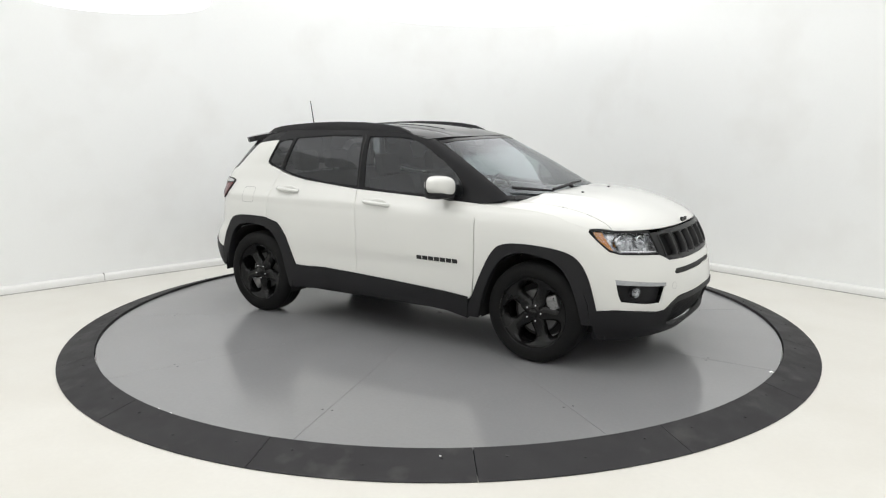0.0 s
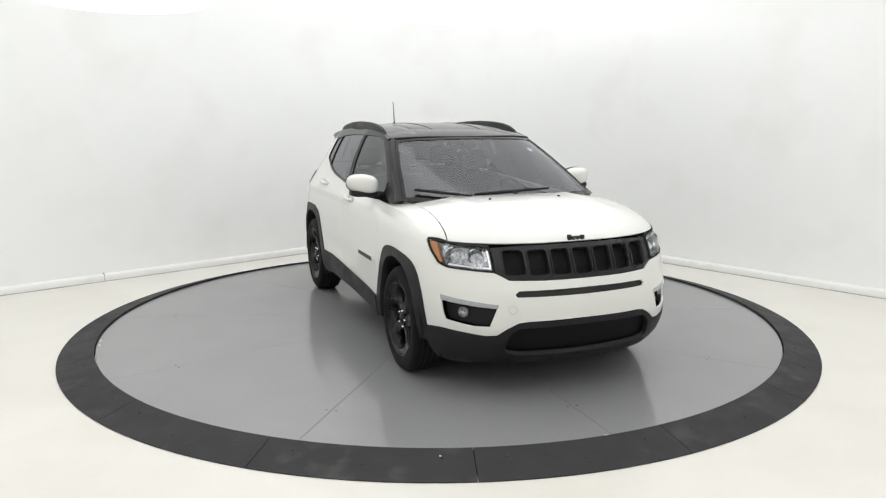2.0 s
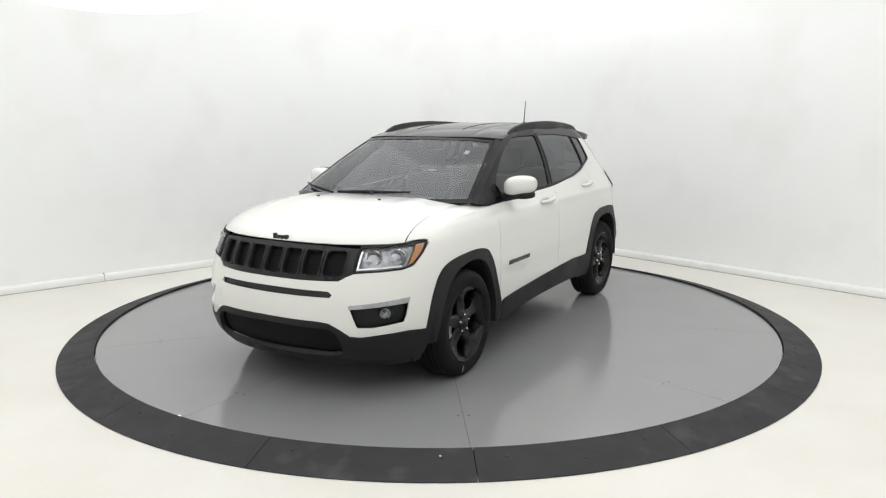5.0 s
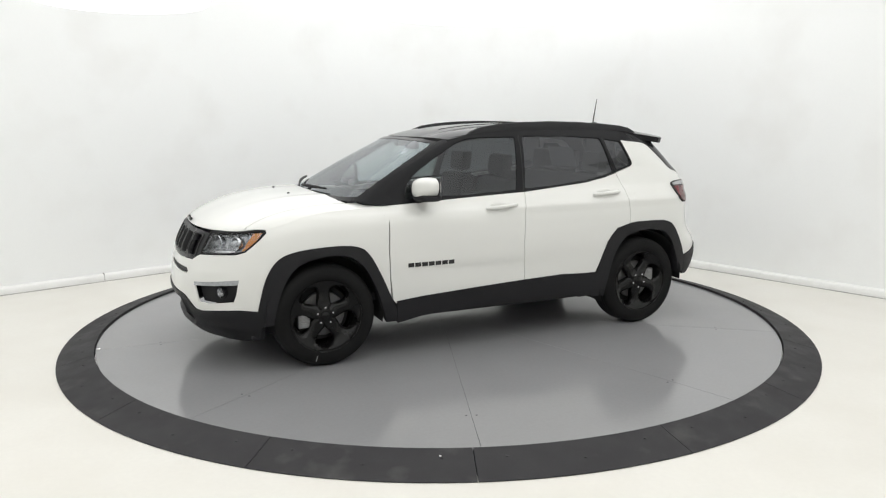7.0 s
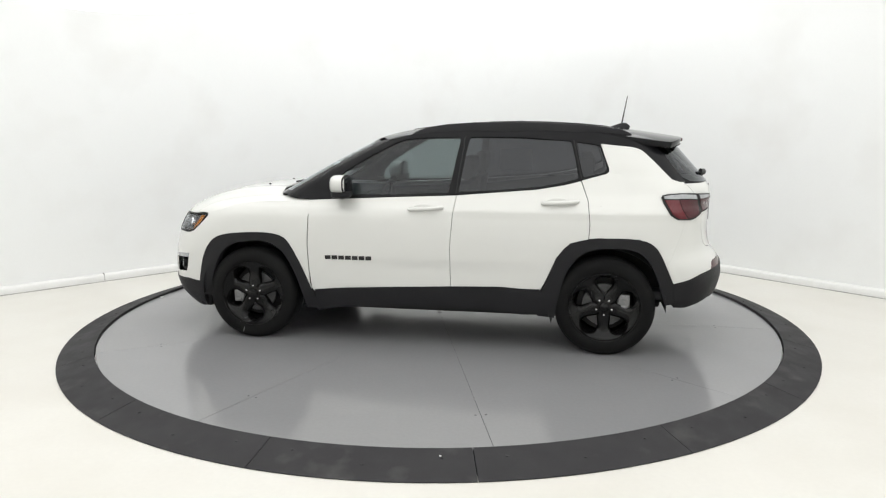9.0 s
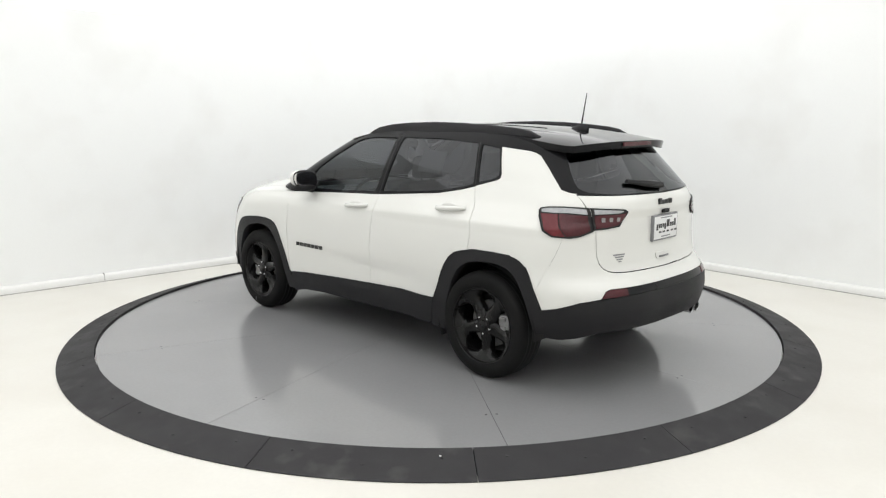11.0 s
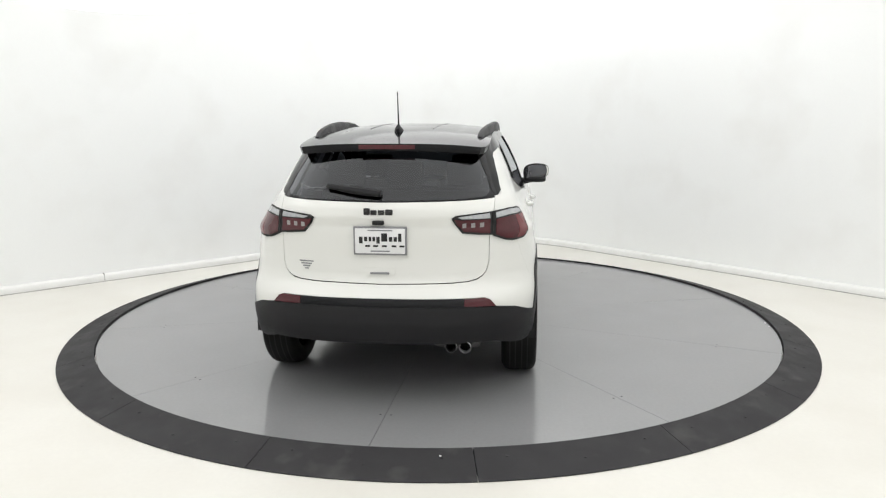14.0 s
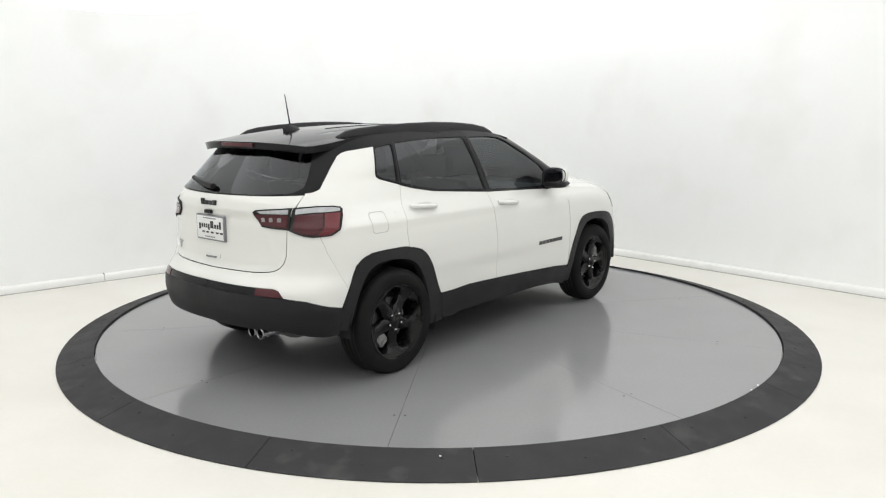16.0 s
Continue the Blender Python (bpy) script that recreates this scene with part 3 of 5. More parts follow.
def build_body():
    # dark inner shell behind the gaps
    wall_panel("inner_shell", X((1.2, 0.3), (1.2, 0.85), (0.93, 1.0), (-1.2, 1.08), (-1.2, 0.84), (-0.95, 0.70), (-0.82, 0.42), (-0.8, 0.3), (0.8, 0.3), (0.88, 0.55), (1.0, 0.8), (1.15, 0.83))[2:-1], M_DARK, off=-0.03, thick=0)
    # bonnet and wing tops
    hood = subdivided([(0.0, -0.855), (0.999, -0.872), (0.999, 0.872), (0.0, 0.855)], 14)
    panel("bonnet", bonnet, hood, M_PAINT, suv, "white bonnet", step=(0.05, 0.05), flip=False)
    wing = subdivided([(-0.45, 0.861), (0.0, 0.861), (0.995, 0.878), (0.998, 0.999), (-0.75, 0.999)], 10)
    panel("wing_top", wing_top, wing, M_PAINT, suv, step=(0.05, 0.025), mirror=True)
    # nose
    low_edge = F((0, 0.480), (0.37, 0.479), (0.43, 0.472), (0.49, 0.44), (0.545, 0.397), (0.60, 0.392), (0.70, 0.405)) + X((1.86, 0.415), (1.74, 0.405), (1.715, 0.40))
    lamp_line = X((1.657, 0.62), (1.60, 0.72), (1.66, 0.915), (1.715, 0.862), (1.80, 0.79), (1.86, 0.772)) + F((0.68, 0.766), (0.545, 0.757), (0.505, 0.737), (0.47, 0.715), (0.25, 0.709), (0, 0.708))
    half = low_edge + lamp_line
    fog = chart(lower, F((0.540, 0.572), (0.585, 0.447), (0.66, 0.445)) + X((1.888, 0.468), (1.872, 0.51), (1.856, 0.59), (1.852, 0.606)))
    fog_m = [(-a, b) for a, b in fog]
    slot = chart(lower, F((-0.445, 0.636), (-0.42, 0.656), (0, 0.657), (0.42, 0.656), (0.445, 0.636), (0.43, 0.620), (0, 0.617), (-0.43, 0.620)))
    wall_panel("front_bumper", both(half), M_PAINT, "white front bumper skin", holes=(slot, fog, fog_m), mirror=False, step=(0.03, 0.02))
    panel("bumper_slot", lower, slot, M_MESH, suv, "black slot in the bumper", -0.018, 0)
    panel("fog_pocket", lower, fog, M_CLAD, suv, "black fog lamp pocket", -0.045, 0, mirror=True)
    strip = chart(lower, F((0.540, 0.556), (0.537, 0.578)) + X((1.850, 0.614), (1.857, 0.582)))
    panel("daytime_light", lower, strip, M_CLEARLENS, suv, "clear daytime running light strip", 0.002, 0.02, (0.02, 0.02), mirror=True)
    for side in (1, -1):
        c = on_wall(lower, ("f", side * 0.718, 0.522), -0.034)
        turn = Matrix.Translation(c) @ Matrix.Rotation(side * radians(30), 4, "Z")
        bm = lathe(bmesh.new(), [(0.036, 0.010), (0.040, 0.006), (0.040, -0.02), (0.033, -0.02), (0.033, 0.006)], "x", n=28, closed=True)
        bmesh.ops.transform(bm, matrix=turn, verts=bm.verts)
        ring = part("fog_lamp", bm, M_CLAD, suv, "round clear fog lamp in a black ring")
        bm = lathe(bmesh.new(), [(0.001, -0.012), (0.012, -0.008), (0.024, 0.001), (0.033, 0.007)], "x", n=28)
        bmesh.ops.transform(bm, matrix=turn, verts=bm.verts)
        part("reflector_bowl", bm, M_HOUSING, ring, "silvery reflector bowl")
        bm = lathe(bmesh.new(), [(0.001, 0.016), (0.016, 0.014), (0.033, 0.008)], "x", n=28)
        bmesh.ops.transform(bm, matrix=turn, verts=bm.verts)
        part("lens", bm, G_LAMP, ring, "clear glass lens")
    tow = [(0.024 * math.cos(k * math.tau / 24), 0.024 * math.sin(k * math.tau / 24)) for k in range(24)]
    loop = [chart(lower, F(*[(-0.462 + f * a, 0.548 + f * b) for a, b in tow])) for f in (1.0, 0.9)]
    panel("tow_cover_seam", lower, with_hole(*loop), M_SHUTLINE, suv, "round seam of the tow eye cover", 0.0012, 0, (0.02, 0.02))
    # wings
    wall_panel("front_wing", X((1.657, 0.62), (1.60, 0.722), *ARCH_F_OUT[4:], (0.841, 0.42), (0.849, 0.55), (0.855, 0.727), (0.845, 0.938), (0.80, 1.040), (0.90, 1.040), (1.04, 1.036), (1.165, 1.031), (1.29, 1.024), (1.44, 1.001), (1.54, 0.966), (1.60, 0.949), (1.668, 0.932), (1.606, 0.722)), M_PAINT, "white front wing", thick=0.015)
    # doors
    door_f = X((0.832, 1.045), (0.838, 0.938), (0.847, 0.727), (0.841, 0.55), (0.826, 0.40), (0.806, 0.372), (0.608, 0.392), (0.18, 0.415), (-0.20, 0.432), (-0.221, 0.44), (-0.217, 0.515), (-0.212, 0.721), (-0.231, 0.966), (-0.252, 1.094), (0.208, 1.073), (0.64, 1.053))
    wall_panel("front_door", door_f, M_PAINT, "white front door", thick=0.02)
    door_r = X((-0.257, 1.095), (-0.236, 0.966), (-0.217, 0.721), (-0.222, 0.515), (-0.226, 0.434), (-0.55, 0.445), (-0.86, 0.436), (-0.90, 0.515), (-0.969, 0.678), (-1.062, 0.782), (-1.185, 0.812), (-1.191, 0.913), (-1.175, 1.068), (-1.125, 1.20), (-1.01, 1.172), (-0.82, 1.14), (-0.55, 1.118))
    wall_panel("rear_door", door_r, M_PAINT, "white rear door", thick=0.02)
    # quarter panel, up to the roof
    quarter = X((-1.13, 1.205), (-1.18, 1.068), (-1.196, 0.913), (-1.19, 0.816), (-1.255, 0.822), (-1.53, 0.819), (-1.652, 0.756), (-1.72, 0.62), (-1.76, 0.72), (-1.81, 0.85), (-1.835, 0.944), (-1.82, 0.946), (-1.76, 0.976), (-1.69, 1.085), (-1.734, 1.103), (-1.80, 1.111)) + T((0.70, 1.111), (0.6285, 1.104), (0.6300, 1.187)) + X((-1.84, 1.194), (-1.80, 1.196), (-1.746, 1.214), (-1.706, 1.253), (-1.626, 1.334), (-1.546, 1.407), (-1.51, 1.424), (-1.469, 1.434), (-1.256, 1.456), (-1.285, 1.37), (-1.316, 1.29), (-1.316, 1.265), (-1.295, 1.250))
    wall_panel("quarter_panel", quarter, M_PAINT, "white rear quarter panel", thick=0.015)
    flap = rounded(X((-1.36, 1.06), (-1.36, 0.93), (-1.50, 0.93), (-1.50, 1.06)), 0.03)
    rim = chart(lower, flap)
    inner = chart(lower, rounded(X((-1.364, 1.056), (-1.364, 0.934), (-1.496, 0.934), (-1.496, 1.056)), 0.027))
    verts = panel("fuel_flap_gap", lower, with_hole(rim, inner), M_SHUTLINE, suv, "fuel filler flap seam", 0.0015, 0, (0.02, 0.02))[0]
    verts.scale = (1, -1, 1)
    # tail
    bump = T((0, 0.642), (0.58, 0.642), (0.615, 0.63), (0.65, 0.590)) + X((-1.96, 0.572), (-1.91, 0.552), (-1.85, 0.532), (-1.768, 0.515), (-1.735, 0.59), (-1.7215, 0.618), (-1.7612, 0.72), (-1.8112, 0.85), (-1.8362, 0.944)) + T((0.69, 0.955), (0.622, 0.982), (0.606, 0.982), (0.604, 0.83), (0.592, 0.783), (0.570, 0.752), (0.538, 0.733), (0.491, 0.723), (0.40, 0.717), (0, 0.710))
    wall_panel("rear_bumper", both(bump), M_PAINT, "white rear bumper skin", mirror=False)
    gate = T((0, 0.716), (0.40, 0.723), (0.49, 0.729), (0.535, 0.739), (0.566, 0.757), (0.587, 0.786), (0.599, 0.83), (0.602, 1.0), (0.6245, 1.13), (0.627, 1.183), (0.45, 1.178), (0, 1.172))
    wall_panel("tailgate", both(gate), M_PAINT, "white tailgate", mirror=False)
    # black roof with its spoiler lip
    panel("roof", roof, subdivided([(0.0, -0.998), (0.0, 0.998), (0.945, 0.998), (0.982, 0.98), (0.998, 0.94), (0.998, -0.94), (0.982, -0.98), (0.945, -0.998)], 16), M_ROOF, suv, "glossy black roof with rear spoiler", 0.0, 0.045, (0.02, 0.05), flip=True)
    lip = subdivided([(0.965, -0.9), (0.965, 0.9), (0.998, 0.86), (0.998, -0.86)], 10)
    panel("spoiler_lip", lambda u, t: (roof(u, t)[0], roof(u, t)[1] * 0.98, roof(u, t)[2] - 0.045), lip, M_ROOF, suv, "", 0, 0.0, (0.02, 0.05))
    brake = lambda a, b: (-1.864 + 0.13 * abs(a / 0.6) ** 3, a, b)
    panel("high_brake_light", brake, subdivided([(-0.165, 1.462), (0.165, 1.462), (0.165, 1.486), (-0.165, 1.486)]), M_REDDARK, suv, "red high brake light", 0.004, 0.01, flip=True)
    for t in (0.35, -0.35):
        bm = bmesh.new()
        tube(bm, [Vector(roof(k / 20, t)) + Vector((0, 0, 0.0)) for k in range(2, 16)], 0.004, 6)
        part("roof_groove", bm, M_ROOF, suv)


def build_glass():
    # black frames round the side windows and the screen pillars
    g1 = X((0.70, 1.082), (0.2, 1.092), (-0.195, 1.113), (-0.225, 1.28), (-0.262, 1.498), (0.0, 1.497), (0.14, 1.487), (0.235, 1.455), (0.44, 1.347), (0.60, 1.248), (0.68, 1.16))
    g2 = X((-0.262, 1.118), (-0.55, 1.134), (-0.82, 1.158), (-1.0, 1.19), (-1.108, 1.217), (-1.08, 1.36), (-1.05, 1.476), (-0.7, 1.499), (-0.325, 1.502))
    g3 = X((-1.14, 1.226), (-1.283, 1.263), (-1.302, 1.285), (-1.282, 1.35), (-1.246, 1.446), (-1.16, 1.460), (-1.082, 1.470), (-1.11, 1.35))
    holes = [chart(upper, g, 0.02) for g in (g1, g2, g3)]
    edge = [(x, roof_z(x) - 0.045) for x in (-1.45, -1.2, -0.9, -0.5, -0.1, 0.1, 0.2)]
    outer = F((0.752, 1.082), (0.712, 1.18), (0.664, 1.30), (0.605, 1.42), (0.572, 1.475)) + X(*edge[::-1], (-1.47, 1.438), (-1.25, 1.460), (-1.285, 1.37), (-1.312, 1.29), (-1.312, 1.268), (-1.295, 1.255), (-1.13, 1.211), (-1.01, 1.178), (-0.82, 1.146), (-0.55, 1.123), (-0.24, 1.101), (0.208, 1.079), (0.64, 1.058), (0.85, 1.048), (0.95, 1.06))
    wall_panel("window_surround", outer, M_ROOF, "gloss black window surround and pillars", 0.002, 0.02, True, holes, upper)
    for name, h, m, lab in (("front_door_window", holes[0], G_SIDE, "tinted front door glass"), ("rear_door_window", holes[1], G_PRIVACY, "dark privacy glass"), ("quarter_window", holes[2], G_PRIVACY, "dark fixed quarter glass")):
        for ob in panel(name, upper, h, m, suv, lab, -0.006, 0, LSTEP, False, True):
            ob.visible_shadow = False
    # dark bars at the door gaps
    for x0, z0, x1, z1 in ((-0.246, 1.105, -0.300, 1.508), (-1.128, 1.215, -1.066, 1.48)):
        bar = X((x0 + 0.004, z0), (x0 - 0.004, z0), (x1 - 0.004, z1), (x1 + 0.004, z1))
        wall_panel("door_gap", bar, M_DARK, "", 0.004, 0.0, True, (), upper)
    screen = F((0, 1.075), (0.40, 1.078), (0.750, 1.082), (0.710, 1.18), (0.662, 1.30), (0.603, 1.42), (0.570, 1.472), (0.42, 1.487), (0, 1.494))
    poly = chart(upper, both(screen))
    shade = chart(upper, both(F((0, 1.098), (0.40, 1.101), (0.722, 1.106), (0.694, 1.18), (0.647, 1.30), (0.590, 1.42), (0.560, 1.458), (0.42, 1.472), (0, 1.479))), 0)
    panel("windscreen", upper, poly, G_SCREEN, suv, "clear raked windscreen", -0.004, 0, LSTEP)[0].visible_shadow = False
    panel("screen_border", upper, with_hole(poly, shade), M_ROOF, suv, "black ceramic border of the windscreen", -0.001, 0.004, LSTEP)
    # rear window and its glossy black pillars
    rear = T((0, 1.181), (0.45, 1.186), (0.575, 1.196), (0.60, 1.225), (0.575, 1.30), (0.525, 1.40), (0.49, 1.462), (0.3, 1.472), (0, 1.475))
    rp = chart(lower, both(rear))
    panel("rear_window", lower, rp, G_PRIVACY, suv, "dark tinted rear window", 0.0, 0, LSTEP)[0].visible_shadow = False
    trim = T((0.0, 1.176), (0.45, 1.181), (0.63, 1.189)) + X((-1.84, 1.197), (-1.80, 1.200), (-1.743, 1.219), (-1.702, 1.258), (-1.622, 1.339), (-1.542, 1.411), (-1.508, 1.428), (-1.469, 1.438), (-1.44, 1.50), (-1.60, 1.49)) + T((0.40, 1.485), (0.0, 1.487))
    panel("rear_window_trim", lower, with_hole(chart(lower, both(trim)), rp), M_ROOF, suv, "gloss black rear window surround", 0.002, 0.015, LSTEP)


def build_cladding():
    flare_f = X((1.755, 0.30), *FLARE_F_OUT, (0.80, 0.33), (0.793, 0.24), *FLARE_F_IN[::-1])
    wall_panel("front_arch_flare", flare_f, M_CLAD, "black wheel arch flare", 0.006, 0.06)
    flare_r = X((-0.845, 0.25), (-0.855, 0.36), *FLARE_R_OUT, (-1.775, 0.37), *FLARE_R_IN[::-1])
    wall_panel("rear_arch_flare", flare_r, M_CLAD, "black wheel arch flare", 0.006, 0.06)
    sill = X((0.80, 0.385), (0.608, 0.404), (0.18, 0.427), (-0.24, 0.446), (-0.56, 0.456), (-0.743, 0.446), (-0.868, 0.446), (-0.855, 0.30), (-0.84, 0.262), (-0.726, 0.258), (-0.645, 0.278), (-0.48, 0.287), (-0.235, 0.288), (0.185, 0.284), (0.618, 0.259), (0.79, 0.225))
    wall_panel("sill_cladding", sill, M_CLAD, "black plastic sill cladding", 0.010, 0.08)
    # lower nose
    nose = F((0, 0.474), (0.37, 0.473), (0.43, 0.466), (0.488, 0.434), (0.545, 0.391), (0.60, 0.386), (0.70, 0.399)) + X((1.86, 0.409), (1.74, 0.400), (1.71, 0.395), (1.72, 0.30), (1.73, 0.20), (1.80, 0.185), (1.92, 0.19)) + F((0.62, 0.20), (0.45, 0.205), (0, 0.205))
    intake = chart(lower, rounded(F((-0.495, 0.292), (-0.485, 0.39), (-0.44, 0.438), (0, 0.444), (0.44, 0.438), (0.485, 0.39), (0.495, 0.292), (0.42, 0.268), (0, 0.258), (-0.42, 0.268)), 0.03))
    wall_panel("lower_bumper", both(nose), M_CLAD, "black lower bumper cladding", 0.006, 0.03, False, (intake,))
    deep = chart(lower, F((-0.55, 0.25), (-0.55, 0.44), (0, 0.46), (0.55, 0.44), (0.55, 0.25), (0, 0.235)))
    panel("lower_grille", lower, deep, M_VOID, suv, "black mesh of the lower intake", -0.035, 0)
    # lower tail
    tail = T((0, 0.594), (0.45, 0.594), (0.645, 0.586)) + X((-1.96, 0.568), (-1.91, 0.548), (-1.85, 0.528), (-1.764, 0.511), (-1.775, 0.42), (-1.775, 0.345), (-1.85, 0.338), (-1.93, 0.352), (-1.99, 0.372)) + T((0.64, 0.383), (0.55, 0.385), (0.3, 0.384), (0, 0.385))
    wall_panel("rear_lower_bumper", both(tail), M_CLAD, "black rear bumper cladding", 0.008, 0.04, False)
    strip = T((0, 0.640), (0.47, 0.640), (0.47, 0.596), (0, 0.596))
    wall_panel("bumper_insert", both(strip), M_ROOF, "dark bumper insert", 0.0, 0.0, False)
    refl = T((0.472, 0.598), (0.472, 0.636), (0.58, 0.639), (0.612, 0.628), (0.645, 0.592))
    wall_panel("reflector", refl, M_REDDARK, "dark red bumper reflector", 0.004, 0.01)


def slot_outline(y0, z0, hw, z1, lean):
    pts = F((y0 - hw, z0), (y0 + hw, z0), (y0 + hw + lean, z1), (y0 - hw + lean, z1))
    return chart(lower, rounded(pts, 0.022))


def build_lamps():
    # grille with seven slots
    frame_pts = F((0, 0.711), (0.25, 0.712), (0.465, 0.718), (0.502, 0.740), (0.54, 0.760), (0.54, 0.896), (0.35, 0.906), (0, 0.909))
    poly = chart(lower, both(frame_pts))
    holes, rings = [], []
    for k in range(-3, 4):
        y = 0.1425 * k
        holes.append(slot_outline(y, 0.729 + 0.003 * abs(k), 0.066, 0.888, 0.0))
        rings.append(slot_outline(y, 0.736 + 0.003 * abs(k), 0.058, 0.881, 0.0))
    outer = poly
    for h in holes:
        outer = with_hole(outer, h)
    grille = panel("grille", lower, outer, M_GRILLE, suv, "dark grey seven slot grille", -0.006, 0.03, (0.02, 0.02))[0]
    for h, r in zip(holes, rings):
        ring_part = panel("slot_surround", lower, with_hole(h, r), M_GRILLE, grille, "", 0.002, 0.04, (0.02, 0.02))
    panel("grille_mesh", lower, poly, M_VOID, grille, "black mesh behind the slots", -0.04, 0, (0.03, 0.03))
    # headlamps
    body = F((0.545, 0.762), (0.68, 0.771)) + X((1.86, 0.777), (1.80, 0.795), (1.72, 0.862), (1.668, 0.926), (1.78, 0.921), (1.88, 0.914)) + F((0.66, 0.911), (0.545, 0.908))
    inner = F((0.551, 0.769), (0.68, 0.777)) + X((1.86, 0.783), (1.803, 0.800), (1.727, 0.862), (1.682, 0.919), (1.78, 0.913), (1.88, 0.905)) + F((0.66, 0.901), (0.551, 0.896))
    outer, inn = chart(lower, body), chart(lower, inner)
    lamps = panel("headlamp", lower, with_hole(outer, inn), M_DARK, suv, "headlamp with dark bezel and amber side marker", 0.004, 0.03, (0.02, 0.02), mirror=True)
    back = panel("lamp_housing", lower, outer, M_HOUSING, lamps[0], "", -0.035, 0, (0.03, 0.03), mirror=True)
    cover = panel("lens_cover", lower, inn, G_LAMP, lamps[0], "clear lens cover", 0.0, 0, (0.02, 0.02), mirror=True)
    amber = chart(lower, X((1.690, 0.912), (1.731, 0.864), (1.798, 0.808), (1.822, 0.799), (1.782, 0.855), (1.742, 0.911)))
    marks = panel("side_marker", lower, amber, M_AMBER, lamps[0], "amber side marker", -0.006, 0.02, (0.02, 0.02), mirror=True)
    chrome = chart(lower, F((0.556, 0.776), (0.68, 0.784)) + X((1.862, 0.790), (1.862, 0.799)) + F((0.68, 0.793), (0.566, 0.787), (0.566, 0.880), (0.556, 0.880)))
    edges = panel("light_guide", lower, chrome, M_CHROME, lamps[0], "bright lower light guide", -0.003, 0.01, (0.02, 0.02), mirror=True)
    for y, r in ((0.615, 0.043), (0.72, 0.045)):
        for side in (0, 1):
            sgn = 1 if side == 0 else -1
            s, z = place(lower, ("f", y, 0.84))
            p = Vector(lower(s, z))
            bm = lathe(bmesh.new(), [(0.001, -0.03), (r * 0.4, -0.024), (r * 0.8, -0.012), (r, 0.0), (r * 1.08, -0.004), (r * 1.08, -0.03)], "x", n=26)
            bmesh.ops.transform(bm, matrix=Matrix.Translation((p.x - 0.028, sgn * p.y, p.z)) @ Matrix.Rotation(sgn * radians(20), 4, "Z"), verts=bm.verts)
            part("reflector_bowl", bm, M_LAMPIN, lamps[side], "silvery reflector bowl")
    for group in (back, cover, marks, edges):
        group[1].parent = lamps[1]
    # tail lamps: outer on the body, inner on the tailgate
    out_pts = T((0.620, 0.978), (0.617, 1.113), (0.70, 1.120)) + X((-1.80, 1.120), (-1.715, 1.117), (-1.675, 1.109), (-1.666, 1.095), (-1.68, 1.062), (-1.73, 0.980), (-1.78, 0.947)) + T((0.73, 0.940), (0.69, 0.948))
    in_pts = T((0.6155, 0.984), (0.6125, 1.112), (0.50, 1.105), (0.415, 1.098), (0.393, 1.084), (0.41, 1.05), (0.452, 0.998), (0.54, 0.988))
    for pts, name in ((out_pts, "tail_lamp"), (in_pts, "tailgate_lamp")):
        rimo = chart(lower, pts)
        lamps2 = panel(name, lower, rimo, M_DARK, suv, "tail lamp with black rim, red and clear lens", 0.008, 0.02, (0.02, 0.02), mirror=True)
        if name == "tail_lamp":
            pieces = [
                ("clear_lens", T((0.635, 1.076), (0.632, 1.103), (0.70, 1.111)) + X((-1.80, 1.111), (-1.722, 1.108), (-1.684, 1.100), (-1.69, 1.085), (-1.76, 1.082), (-1.83, 1.083)), M_CLEARLENS),
                ("red_lens", X((-1.690, 1.076), (-1.740, 0.987), (-1.786, 0.957), (-1.845, 0.952), (-1.805, 1.01), (-1.785, 1.076)), M_RED),
                ("smoked_lens", T((0.636, 0.984), (0.636, 1.069)) + X((-1.83, 1.076), (-1.790, 1.076), (-1.811, 1.01), (-1.851, 0.953)) + T((0.69, 0.961)), M_REDDARK),
            ]
        else:
            pieces = [
                ("clear_lens", T((0.602, 1.077), (0.598, 1.102), (0.50, 1.096), (0.425, 1.089), (0.45, 1.079)), M_CLEARLENS),
                ("smoked_lens", T((0.602, 0.994), (0.602, 1.071), (0.45, 1.073), (0.406, 1.079), (0.42, 1.052), (0.460, 1.007)), M_REDDARK),
            ]
        for pn, pp, pm in pieces:
            a, b = panel(pn, lower, chart(lower, pp), pm, lamps2[0], "", 0.011, 0.006, (0.02, 0.02), mirror=True)
            b.parent = lamps2[1]
        if name == "tailgate_lamp":
            for y in (0.46, 0.508, 0.556):
                sq = chart(lower, T((y - 0.010, 1.028), (y - 0.010, 1.056), (y + 0.011, 1.058), (y + 0.011, 1.028)))
                a, b = panel("led_block", lower, sq, M_LED, lamps2[0], "", 0.0135, 0.004, (0.02, 0.02), mirror=True)
                b.parent = lamps2[1]


build_body()
build_glass()
build_cladding()
build_lamps()


M_CALIPER = material("grey_caliper", (0.26, 0.26, 0.26), 0.5, metal=0.5, vary=0.2, fine=80)
M_BRAKE = material("dark_iron", (0.10, 0.10, 0.10), 0.45, metal=0.8, vary=0.2, fine=120)
# mirror colour is darkened to stand in for a dark reflection
M_MIRROR = material("mirror_dark_reflection", (0.12, 0.12, 0.13), 0.06, metal=1.0, vary=0.02)

